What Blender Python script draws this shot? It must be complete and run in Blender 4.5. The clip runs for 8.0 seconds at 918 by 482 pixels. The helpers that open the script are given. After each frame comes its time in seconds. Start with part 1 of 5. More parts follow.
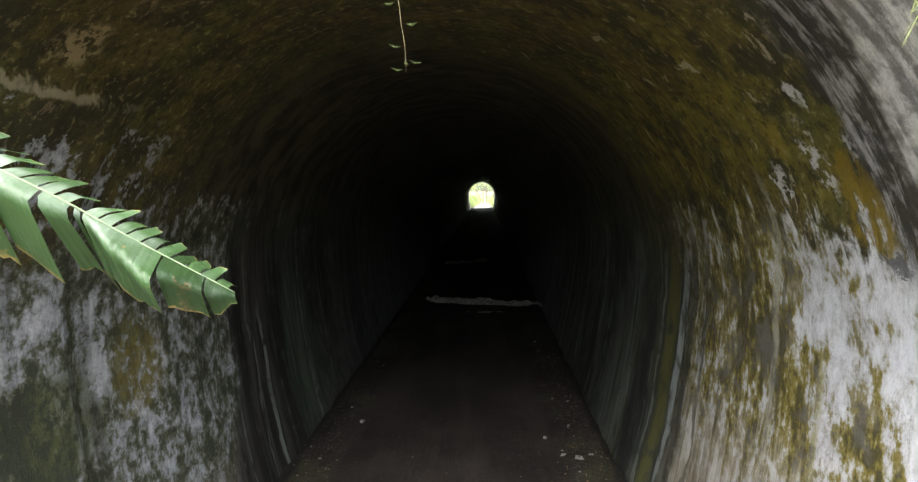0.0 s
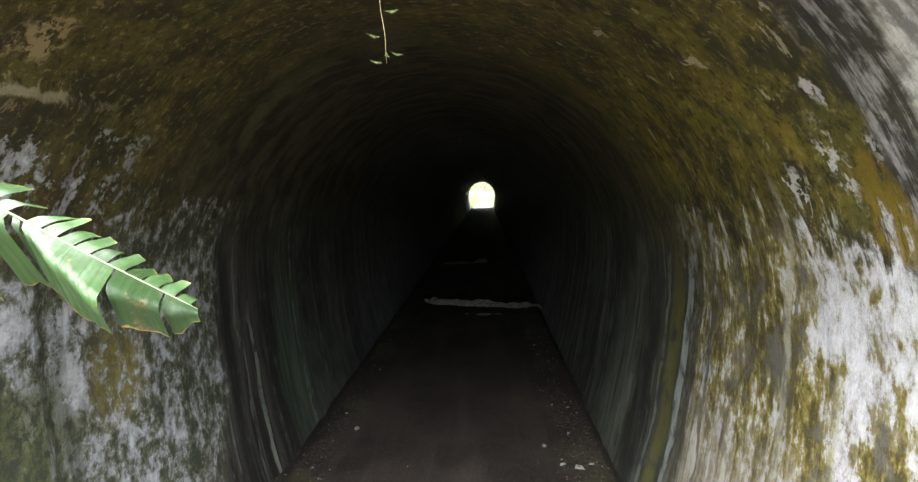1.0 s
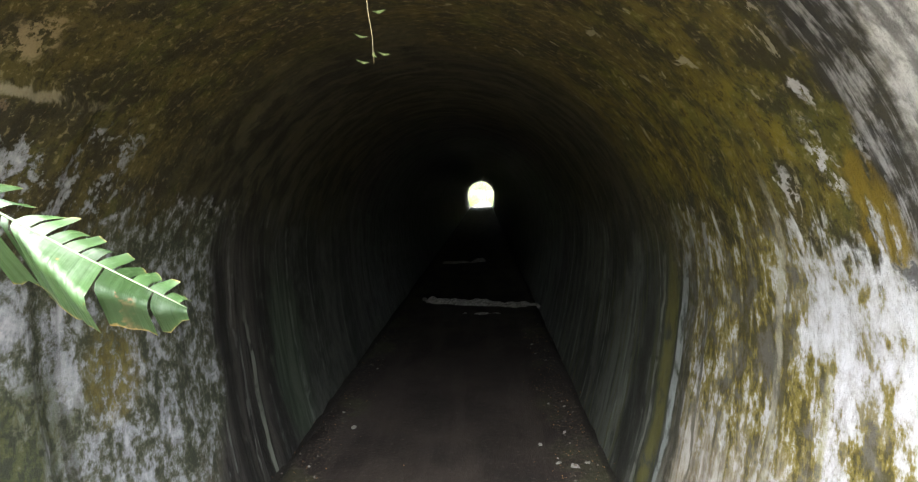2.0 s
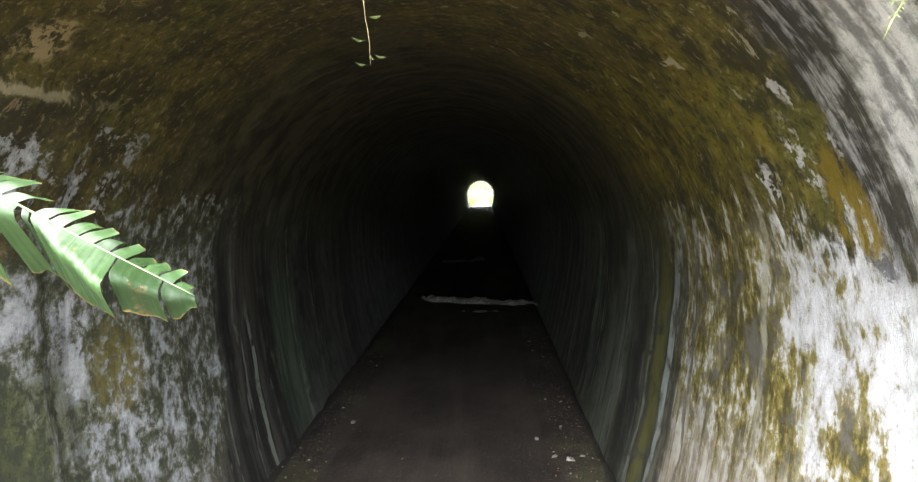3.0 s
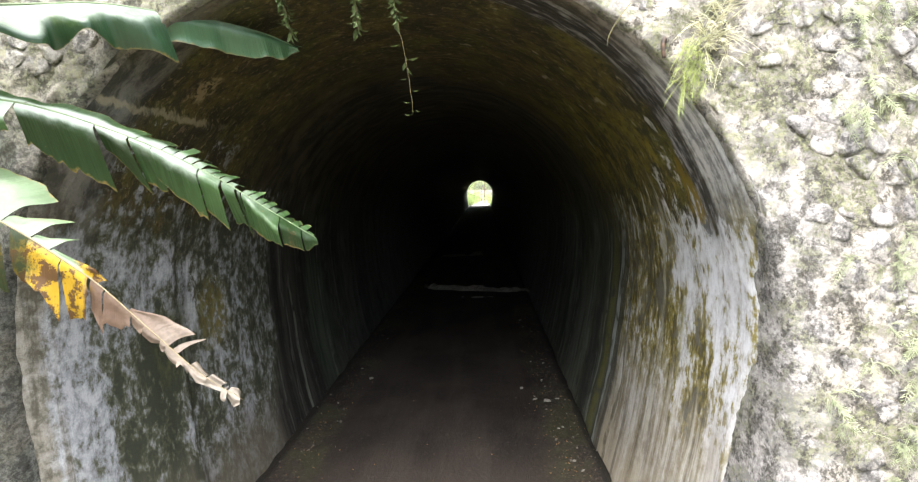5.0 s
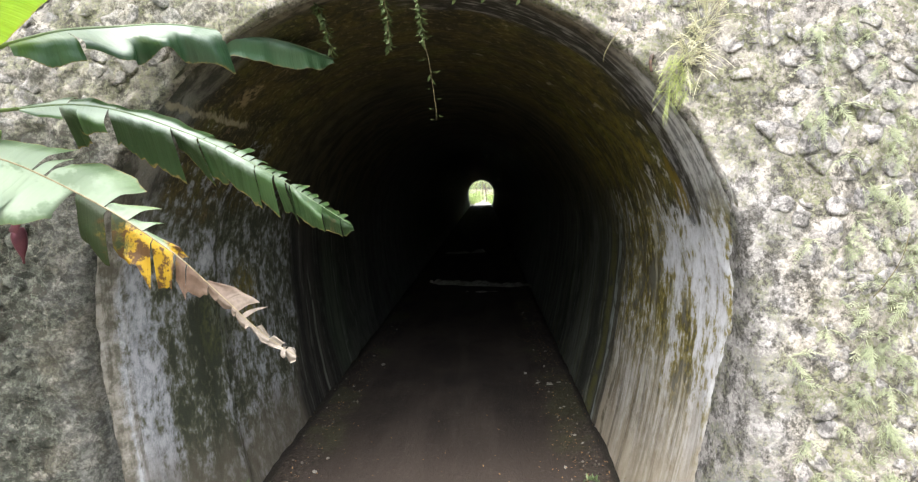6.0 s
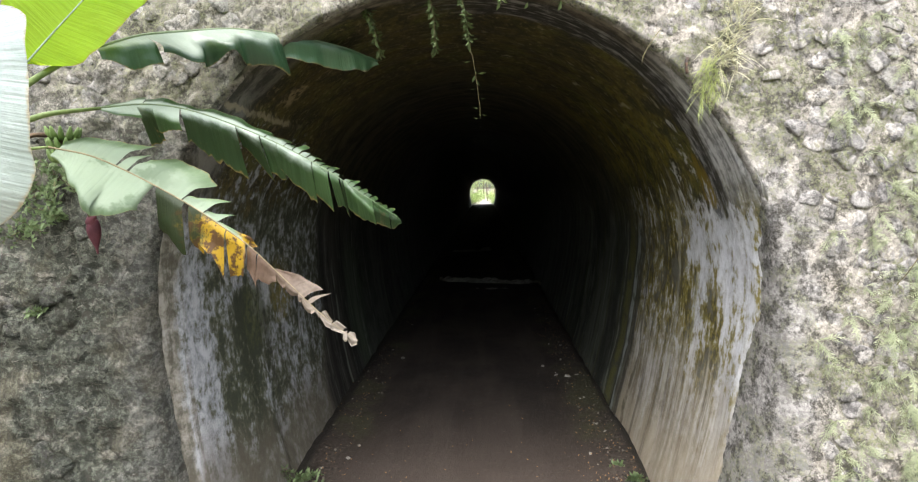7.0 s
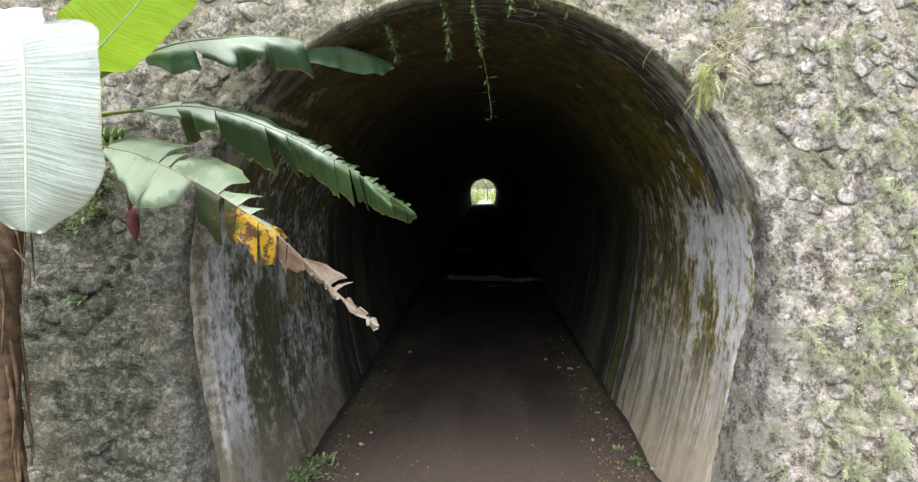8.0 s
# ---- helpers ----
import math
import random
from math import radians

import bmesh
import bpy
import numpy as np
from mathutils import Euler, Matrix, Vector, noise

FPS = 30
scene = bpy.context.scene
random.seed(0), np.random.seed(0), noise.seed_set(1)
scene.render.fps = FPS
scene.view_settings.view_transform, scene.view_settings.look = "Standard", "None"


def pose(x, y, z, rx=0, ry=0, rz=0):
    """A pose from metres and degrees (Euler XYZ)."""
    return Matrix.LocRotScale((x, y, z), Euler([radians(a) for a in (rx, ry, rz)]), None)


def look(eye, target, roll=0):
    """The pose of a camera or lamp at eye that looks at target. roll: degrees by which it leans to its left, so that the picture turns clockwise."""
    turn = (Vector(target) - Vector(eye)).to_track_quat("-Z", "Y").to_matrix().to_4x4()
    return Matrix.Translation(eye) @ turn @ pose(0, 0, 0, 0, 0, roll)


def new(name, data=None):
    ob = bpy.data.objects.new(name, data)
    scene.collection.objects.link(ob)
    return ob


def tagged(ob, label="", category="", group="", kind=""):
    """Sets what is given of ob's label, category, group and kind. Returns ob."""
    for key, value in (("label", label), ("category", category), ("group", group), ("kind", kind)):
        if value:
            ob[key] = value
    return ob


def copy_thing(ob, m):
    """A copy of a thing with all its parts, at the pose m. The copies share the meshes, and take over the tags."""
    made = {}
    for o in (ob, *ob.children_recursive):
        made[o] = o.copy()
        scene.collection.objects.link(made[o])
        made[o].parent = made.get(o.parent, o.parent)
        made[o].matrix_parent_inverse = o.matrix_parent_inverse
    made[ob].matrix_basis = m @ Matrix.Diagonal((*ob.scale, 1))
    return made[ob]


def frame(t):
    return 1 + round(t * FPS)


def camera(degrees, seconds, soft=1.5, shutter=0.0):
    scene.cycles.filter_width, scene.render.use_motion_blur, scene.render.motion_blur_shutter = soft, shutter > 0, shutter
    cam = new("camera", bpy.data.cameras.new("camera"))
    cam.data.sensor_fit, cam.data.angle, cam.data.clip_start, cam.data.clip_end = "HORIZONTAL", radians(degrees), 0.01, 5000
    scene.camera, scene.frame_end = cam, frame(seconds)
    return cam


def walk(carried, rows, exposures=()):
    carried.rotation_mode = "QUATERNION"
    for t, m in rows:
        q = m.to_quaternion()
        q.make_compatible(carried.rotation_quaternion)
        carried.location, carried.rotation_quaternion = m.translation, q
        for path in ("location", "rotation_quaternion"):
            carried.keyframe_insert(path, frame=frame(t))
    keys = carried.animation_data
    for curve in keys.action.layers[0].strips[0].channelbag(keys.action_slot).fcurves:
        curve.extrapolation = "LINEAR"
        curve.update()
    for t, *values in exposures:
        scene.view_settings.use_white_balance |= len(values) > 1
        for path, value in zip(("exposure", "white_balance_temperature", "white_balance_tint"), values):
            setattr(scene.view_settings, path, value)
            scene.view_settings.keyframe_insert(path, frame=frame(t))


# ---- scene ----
cam = camera(82.0, 8.0, soft=1.2)
PATH = [
    (0, (0.316, -1.356, 3.095), (0.222, 0.633, 2.903), 0.0),
    (0.5, (0.349, -1.207, 3.102), (0.254, 0.781, 2.91), 0.0),
    (1, (0.349, -1.174, 3.114), (0.254, 0.815, 2.921), 0.0),
    (1.5, (0.367, -1.177, 3.116), (0.273, 0.811, 2.922), 0.0),
    (3, (0.418, -1.286, 3.098), (0.326, 0.703, 2.901), 0.0),
    (3.5, (0.434, -1.487, 3.087), (0.343, 0.501, 2.89), 0.0),
    (4, (0.457, -1.873, 3.079), (0.364, 0.115, 2.881), 0.0),
    (4.5, (0.484, -2.383, 3.071), (0.391, -0.395, 2.873), 0.0),
    (5.8, (0.476, -3.271, 3.016), (0.392, -1.283, 2.82), 0.2),
    (6, (0.394, -3.347, 3.012), (0.301, -1.359, 2.813), 0.2),
    (6.5, (0.182, -3.481, 2.994), (0.09, -1.493, 2.795), 0.2),
    (7, (0.084, -3.578, 2.981), (-0.008, -1.59, 2.779), 0.2),
    (7.5, (0.03, -3.753, 2.964), (-0.062, -1.765, 2.762), 0.2),
    (8, (0.0, -3.854, 2.955), (-0.092, -1.866, 2.753), 0.3),
]
EXPOSURES = [(0, 2.68, 6500, 9), (1, 3.36, 6500, 9), (3, 3.52, 6500, 9), (3.5, 3.45, 6500, 9), (4.5, 2.8, 6500, 9), (6, 2.19, 6500, 9), (8, 1.77, 6500, 9)]
walk(cam, [(t, look(eye, target, roll)) for t, eye, target, roll in PATH], EXPOSURES)

# ---- light ----
SUN_AZ, SUN_EL = 186.0, 64.0  # degrees: azimuth clockwise from +y, elevation
world = bpy.data.worlds.new("world")
scene.world = world
world.use_nodes = True
wn = world.node_tree
sky = wn.nodes.new("ShaderNodeTexSky")
sky.sky_type = "NISHITA"
sky.sun_disc = False
sky.sun_elevation = radians(SUN_EL)
sky.sun_rotation = radians(SUN_AZ)
sky.air_density, sky.dust_density, sky.ozone_density = 1.0, 4.0, 1.0
wn.nodes["Background"].inputs["Strength"].default_value = 0.15
haze = wn.nodes.new("ShaderNodeHueSaturation")  # a hazy, nearly white sky
haze.inputs["Saturation"].default_value = 0.5
wn.links.new(sky.outputs[0], haze.inputs["Color"])
wn.links.new(haze.outputs[0], wn.nodes["Background"].inputs["Color"])
sun_data = bpy.data.lights.new("sun", "SUN")
sun_data.energy, sun_data.angle, sun_data.color = 1.7, radians(75), (1.0, 0.985, 0.96)
sun = new("sun", sun_data)
sd = Vector((math.sin(radians(SUN_AZ)) * math.cos(radians(SUN_EL)), math.cos(radians(SUN_AZ)) * math.cos(radians(SUN_EL)), math.sin(radians(SUN_EL))))
sun.matrix_world = look(sd * 40, (0, 0, 0))


# ---- materials ----
class Nodes:
    """Short hand for a node material."""

    def __init__(self, name):
        self.mat = bpy.data.materials.new(name)
        self.mat.use_nodes = True
        self.t = self.mat.node_tree
        self.bsdf = self.t.nodes["Principled BSDF"]
        self.out = self.t.nodes["Material Output"]

    def put(self, sock, v):
        if v is None:
            return
        if isinstance(v, bpy.types.NodeSocket):
            self.t.links.new(v, sock)
        elif isinstance(v, (tuple, list)) and len(v) == 3 and sock.type == "RGBA":
            sock.default_value = (*v, 1)
        else:
            sock.default_value = v

    def node(self, kind, **sets):
        n = self.t.nodes.new(kind)
        for k, v in sets.items():
            setattr(n, k, v)
        return n

    def coord(self, which="Object"):
        return self.node("ShaderNodeTexCoord").outputs[which]

    def scaled(self, vec, scale, loc=(0, 0, 0)):
        n = self.node("ShaderNodeMapping")
        self.put(n.inputs["Vector"], vec)
        n.inputs["Scale"].default_value = scale
        n.inputs["Location"].default_value = loc
        return n.outputs[0]

    def noise(self, vec, scale=1.0, detail=4.0, rough=0.55, distort=0.0):
        n = self.node("ShaderNodeTexNoise")
        self.put(n.inputs["Vector"], vec)
        n.inputs["Scale"].default_value = scale
        n.inputs["Detail"].default_value = detail
        n.inputs["Roughness"].default_value = rough
        n.inputs["Distortion"].default_value = distort
        return n.outputs[0]

    def voronoi(self, vec, scale, feature="F1", out=0):
        n = self.node("ShaderNodeTexVoronoi", feature=feature)
        self.put(n.inputs["Vector"], vec)
        n.inputs["Scale"].default_value = scale
        return n.outputs[out]

    def step(self, v, a, b):
        n = self.node("ShaderNodeMapRange", interpolation_type="SMOOTHSTEP")
        self.put(n.inputs[0], v)
        n.inputs[1].default_value, n.inputs[2].default_value = a, b
        return n.outputs[0]

    def math(self, op, a, b=0.0):
        n = self.node("ShaderNodeMath", operation=op)
        self.put(n.inputs[0], a)
        self.put(n.inputs[1], b)
        return n.outputs[0]

    def mix(self, f, a, b, blend="MIX"):
        n = self.node("ShaderNodeMix", data_type="RGBA", blend_type=blend)
        self.put(n.inputs[0], f)
        self.put(n.inputs[6], a)
        self.put(n.inputs[7], b)
        return n.outputs[2]

    def split(self, vec):
        n = self.node("ShaderNodeSeparateXYZ")
        self.put(n.inputs[0], vec)
        return n.outputs

    def random(self):
        return self.node("ShaderNodeObjectInfo").outputs["Random"]

    def bump(self, h, strength=0.5, dist=0.02, normal=None):
        n = self.node("ShaderNodeBump")
        self.put(n.inputs["Height"], h)
        n.inputs["Strength"].default_value, n.inputs["Distance"].default_value = strength, dist
        self.put(n.inputs["Normal"], normal)
        return n.outputs[0]

    def finish(self, color, rough=0.8, normal=None, spec=0.3):
        self.put(self.bsdf.inputs["Base Color"], color)
        self.put(self.bsdf.inputs["Roughness"], rough)
        self.put(self.bsdf.inputs["Specular IOR Level"], spec)
        self.put(self.bsdf.inputs["Normal"], normal)
        return self.mat


def lining_material():
    """Old lime plaster on the section (u, from the crown) along the tunnel (v): moss over the arch, bare flaking coat and lime runs on the walls."""
    m = Nodes("stained_lining")
    uv = m.coord("UV")
    u, v, _ = m.split(uv)
    au = m.math("ABSOLUTE", u)

    def warped(scale, amount, detail=5.0, rough=0.65, vec=uv):
        n = m.node("ShaderNodeTexNoise")
        m.put(n.inputs["Vector"], vec)
        n.inputs["Scale"].default_value, n.inputs["Detail"].default_value, n.inputs["Roughness"].default_value = scale, detail, rough
        s = m.node("ShaderNodeVectorMath", operation="SUBTRACT")
        m.put(s.inputs[0], n.outputs["Color"])
        s.inputs[1].default_value = (0.5, 0.5, 0.5)
        a = m.node("ShaderNodeVectorMath", operation="MULTIPLY_ADD")
        m.put(a.inputs[0], s.outputs[0])
        a.inputs[1].default_value = (amount, amount * 0.7, 0)
        m.put(a.inputs[2], vec)
        return a.outputs[0]

    w = warped(11.0, 0.34, 6.0, 0.7, warped(1.7, 0.55))

    def patch(u0, v0, ru, rv, soft=0.3):
        """A stain with a broken outline."""
        s = m.scaled(w, (1 / ru, 1 / rv, 0), (-u0 / ru, -v0 / rv, 0))
        ln = m.node("ShaderNodeVectorMath", operation="LENGTH")
        m.put(ln.inputs[0], s)
        return m.step(ln.outputs["Value"], 1 + soft, 1 - soft)

    def ramp(f, stops):
        r = m.node("ShaderNodeValToRGB")
        els = r.color_ramp.elements
        for k, (pos, c) in enumerate(stops):
            e = els[k] if k < 2 else els.new(pos)
            e.position, e.color = pos, (*c, 1)
        m.put(r.inputs[0], f)
        return r.outputs[0]

    def times(*fs):
        out = fs[0]
        for f in fs[1:]:
            out = m.math("MULTIPLY", out, f)
        return out

    def plus(*fs):
        out = fs[0]
        for f in fs[1:]:
            out = m.math("ADD", out, f)
        return out

    def offs(f, k):
        return m.math("MULTIPLY", m.math("SUBTRACT", f, 0.5), k)

    streak = m.noise(m.scaled(uv, (0.55, 4.2, 1)), 1.0, 6, 0.62, 0.5)
    thin = m.noise(m.scaled(uv, (0.7, 8.5, 1), (3, 7, 0)), 1.0, 5, 0.62, 0.5)
    run = m.noise(m.scaled(uv, (0.16, 5.0, 1), (8, 2, 0)), 1.0, 5, 0.55, 0.4)
    broad = m.noise(m.scaled(uv, (0.2, 1.3, 1), (2, 6, 0)), 1.0, 5, 0.5, 0.6)
    blotch = m.noise(m.scaled(uv, (1.5, 2.0, 1), (5, 1, 0)), 1.0, 7, 0.66, 0.4)
    flake = m.noise(m.scaled(uv, (2.6, 5.2, 1), (1, 4, 0)), 1.0, 9, 0.70, 0.25)
    scab = m.noise(m.scaled(uv, (6.5, 13.0, 1), (7, 5, 0)), 1.0, 7, 0.66, 0.2)
    iso = m.noise(m.scaled(uv, (2.4, 2.4, 1), (4, 4, 0)), 1.0, 9, 0.70, 0.3)
    lump = m.noise(m.scaled(uv, (3.2, 3.9, 1), (11, 2, 0)), 1.0, 10, 0.72, 0.35)
    crumb = m.noise(m.scaled(uv, (10.0, 12.0, 1), (1, 12, 0)), 1.0, 8, 0.72, 0.2)
    lines = m.noise(m.scaled(uv, (0.7, 17.0, 1), (6, 3, 0)), 1.0, 6, 0.68, 0.35)
    speck = m.noise(m.scaled(uv, (15.0, 19.0, 1), (2, 8, 0)), 1.0, 8, 0.75, 0.3)
    grain = m.noise(uv, 70.0, 5, 0.7)
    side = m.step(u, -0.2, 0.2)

    # moss over the arch: brown on the left side, mustard and olive towards the right
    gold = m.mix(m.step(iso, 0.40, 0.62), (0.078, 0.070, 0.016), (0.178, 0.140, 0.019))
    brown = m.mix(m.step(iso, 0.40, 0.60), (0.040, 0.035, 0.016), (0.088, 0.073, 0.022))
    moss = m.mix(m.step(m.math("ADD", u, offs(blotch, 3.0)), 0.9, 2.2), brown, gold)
    moss = m.mix(times(m.step(blotch, 0.50, 0.60), 0.55), moss, (0.080, 0.088, 0.020))
    moss = m.mix(times(m.step(plus(offs(flake, 1.0), iso), 0.50, 0.40), 0.75), moss, (0.030, 0.026, 0.014))
    moss = m.mix(times(m.step(streak, 0.47, 0.36), 0.60), moss, (0.036, 0.030, 0.014))
    moss = m.mix(times(m.step(speck, 0.55, 0.61), 0.6), moss, (0.25, 0.21, 0.11))
    moss = m.mix(times(m.step(speck, 0.47, 0.40), 0.75), moss, (0.028, 0.022, 0.011))
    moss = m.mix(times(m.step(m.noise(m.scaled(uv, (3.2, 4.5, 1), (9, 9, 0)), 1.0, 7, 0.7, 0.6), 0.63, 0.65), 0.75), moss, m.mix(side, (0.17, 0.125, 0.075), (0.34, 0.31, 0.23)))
    # darker and greyer further in, daylight falloff put into the colour, with ribs left by the centring
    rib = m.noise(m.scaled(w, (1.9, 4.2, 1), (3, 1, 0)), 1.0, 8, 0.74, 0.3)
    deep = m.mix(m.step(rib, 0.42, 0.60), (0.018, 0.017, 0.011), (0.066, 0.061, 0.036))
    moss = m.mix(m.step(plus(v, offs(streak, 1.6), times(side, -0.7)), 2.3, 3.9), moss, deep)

    # the bare coat of the right wall: how much of the lime shows
    white = plus(0.44, times(patch(3.15, 1.0, 0.50, 0.70), 0.20), times(patch(4.3, 0.62, 1.3, 0.26), 0.16), times(patch(4.65, 2.25, 0.5, 0.7), 0.10), times(patch(4.0, 1.35, 0.6, 0.10), 0.2),
                 times(patch(2.9, 2.1, 0.8, 0.42), -0.14), times(patch(3.8, 2.3, 0.75, 0.55), -0.10), times(patch(4.0, 1.12, 0.5, 0.26), -0.16), times(patch(4.1, 1.62, 0.6, 0.18), -0.12))
    val = plus(white, offs(flake, 1.2), offs(lump, 1.3), offs(scab, 1.6), offs(crumb, 0.8), offs(thin, 0.7))
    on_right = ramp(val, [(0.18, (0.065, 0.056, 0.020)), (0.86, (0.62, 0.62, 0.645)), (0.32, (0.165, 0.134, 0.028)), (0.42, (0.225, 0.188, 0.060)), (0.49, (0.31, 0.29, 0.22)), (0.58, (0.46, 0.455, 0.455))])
    # and of the left wall, less below the ledge and towards the arch
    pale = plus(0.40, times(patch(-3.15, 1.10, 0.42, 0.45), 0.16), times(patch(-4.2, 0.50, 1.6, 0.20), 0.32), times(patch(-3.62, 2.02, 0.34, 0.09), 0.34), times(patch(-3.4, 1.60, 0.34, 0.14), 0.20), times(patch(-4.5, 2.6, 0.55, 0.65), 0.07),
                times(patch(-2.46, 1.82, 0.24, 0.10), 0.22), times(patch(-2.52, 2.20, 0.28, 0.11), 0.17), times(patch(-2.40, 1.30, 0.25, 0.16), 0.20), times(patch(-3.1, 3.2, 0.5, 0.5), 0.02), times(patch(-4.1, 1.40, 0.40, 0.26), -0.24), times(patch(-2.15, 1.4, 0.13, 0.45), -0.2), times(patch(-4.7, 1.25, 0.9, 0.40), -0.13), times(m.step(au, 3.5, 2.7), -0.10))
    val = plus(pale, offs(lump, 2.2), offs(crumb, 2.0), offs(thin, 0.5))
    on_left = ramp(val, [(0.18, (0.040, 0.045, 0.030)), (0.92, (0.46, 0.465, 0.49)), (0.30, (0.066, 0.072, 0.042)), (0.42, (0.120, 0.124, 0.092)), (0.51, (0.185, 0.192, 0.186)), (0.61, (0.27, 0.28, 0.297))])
    on_left = m.mix(times(patch(-4.0, 1.70, 0.35, 0.38), m.step(crumb, 0.45, 0.56), 0.7), on_left, (0.085, 0.095, 0.038))
    on_left = m.mix(times(patch(-3.88, 2.42, 0.36, 0.27, 0.35), m.step(crumb, 0.60, 0.46), 0.85), on_left, m.mix(m.step(scab, 0.38, 0.62), (0.105, 0.088, 0.022), (0.20, 0.165, 0.050)))
    on_right = m.mix(times(m.step(lump, 0.52, 0.40), 0.5), on_right, m.mix(0.55, on_right, (0.26, 0.255, 0.27)))
    tan_coat = m.mix(m.step(plus(times(lines, 0.45), times(thin, 0.35), times(crumb, 0.2)), 0.40, 0.60), (0.155, 0.128, 0.088), (0.46, 0.43, 0.385))
    on_right = m.mix(times(m.step(plus(u, offs(thin, 1.6), offs(lump, 1.2)), 4.0, 4.7), 0.85), on_right, tan_coat)
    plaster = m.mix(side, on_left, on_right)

    # where the bare coat begins
    low_r = m.step(plus(u, offs(iso, 1.0), offs(scab, 0.8), offs(thin, 0.9)), 2.66, 2.86)
    low_l = m.step(plus(au, offs(lump, 1.6), offs(crumb, 0.8), offs(thin, 0.5)), 2.62, 2.95)
    ledge = times(m.step(au, 1.98, 2.06), m.step(plus(v, offs(iso, 0.5)), 2.5, 2.2))
    low_l = m.math("MAXIMUM", low_l, times(ledge, m.step(val, 0.44, 0.52)))
    low = m.mix(side, low_l, low_r)
    low = times(low, m.step(plus(v, offs(iso, 1.2), times(side, 0.8)), 4.6, 3.6))
    bits = m.math("MAXIMUM", m.math("MAXIMUM", patch(2.39, 1.22, 0.17, 0.065), patch(2.50, 1.57, 0.13, 0.05)), m.math("MAXIMUM", patch(2.09, 1.05, 0.08, 0.05), patch(2.40, 0.90, 0.14, 0.07)))
    bits = m.math("MAXIMUM", bits, patch(-1.66, 1.17, 0.16, 0.15))
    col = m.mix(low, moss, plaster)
    col = m.mix(times(bits, m.step(crumb, 0.47, 0.52)), col, m.mix(side, (0.27, 0.215, 0.125), (0.46, 0.45, 0.46)))
    col = m.mix(times(patch(2.62, 1.03, 0.22, 0.17), m.step(scab, 0.62, 0.50), 0.9), col, m.mix(iso, (0.15, 0.105, 0.014), (0.26, 0.185, 0.02)))
    col = m.mix(times(patch(2.86, 0.93, 0.06, 0.09), 0.8), col, (0.07, 0.07, 0.075))
    # a pale trickle down from the arch and its dark seam
    line = plus(v, times(m.step(u, 2.6, 3.4), -0.14), offs(iso, 0.10))
    for v0, half, tone, u0, u1 in ((1.74, 0.038, (0.42, 0.40, 0.33), 2.45, 5.6), (1.66, 0.02, (0.085, 0.075, 0.04), 2.6, 4.2), (1.30, 0.030, (0.36, 0.345, 0.22), 3.45, 4.3)):
        near = m.step(m.math("ABSOLUTE", m.math("SUBTRACT", line, v0)), half * 1.3, half * 0.5)
        col = m.mix(times(near, m.step(u, u0 - 0.1, u0 + 0.2), m.step(u, u1, u1 - 0.3), m.step(lump, 0.36, 0.54), 0.75), col, tone)

    # a dark mottled band round the arch behind the lip, and the bare grey lip itself, dark brown over the crown
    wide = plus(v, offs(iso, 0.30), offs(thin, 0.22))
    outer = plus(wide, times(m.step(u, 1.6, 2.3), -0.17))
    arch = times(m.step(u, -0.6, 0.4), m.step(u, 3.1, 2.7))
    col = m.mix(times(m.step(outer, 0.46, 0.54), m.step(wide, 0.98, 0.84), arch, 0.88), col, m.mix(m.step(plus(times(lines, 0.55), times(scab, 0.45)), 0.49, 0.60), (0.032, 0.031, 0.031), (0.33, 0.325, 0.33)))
    rim = times(m.step(outer, 0.56, 0.46), m.step(u, -1.4, -0.8), m.step(u, 3.0, 2.4))
    col = m.mix(rim, col, m.mix(m.step(plus(times(lines, 0.5), times(crumb, 0.5)), 0.42, 0.58), m.mix(m.step(u, 1.2, 2.1), (0.045, 0.039, 0.029), (0.19, 0.185, 0.18)), m.mix(m.step(u, 1.2, 2.1), (0.165, 0.142, 0.112), (0.56, 0.55, 0.54))))
    rim_l = times(m.step(wide, 0.75, 0.55), m.step(u, -1.0, -1.5), m.step(u, -3.2, -2.6))
    col = m.mix(times(rim_l, 0.8), col, m.mix(m.step(flake, 0.42, 0.60), (0.05, 0.052, 0.045), (0.21, 0.205, 0.185)))

    jamb = times(m.step(u, -2.4, -3.0), m.step(plus(v, offs(thin, 0.7), offs(lump, 0.4)), 0.42, 0.24))
    col = m.mix(times(jamb, 0.85), col, m.mix(m.step(plus(times(thin, 0.5), times(crumb, 0.5)), 0.42, 0.58), (0.10, 0.09, 0.07), (0.31, 0.285, 0.245)))

    # splashed earth at the foot
    mud = m.step(plus(au, offs(streak, 1.2), times(m.step(v, 1.6, 0.6), 0.35)), 4.85, 5.55)
    col = m.mix(times(mud, 0.75), col, m.mix(side, m.mix(scab, (0.075, 0.064, 0.048), (0.18, 0.158, 0.125)), m.mix(scab, (0.22, 0.18, 0.125), (0.48, 0.42, 0.33))))

    # pale broken line along the edge of the thicker coat
    edge_line = m.math("ABSOLUTE", plus(u, 1.96, offs(scab, 0.16)))
    edge_line = times(m.step(edge_line, 0.035, 0.012), m.step(v, 1.95, 1.75))
    col = m.mix(times(edge_line, m.step(iso, 0.40, 0.55), 0.75), col, (0.33, 0.29, 0.20))

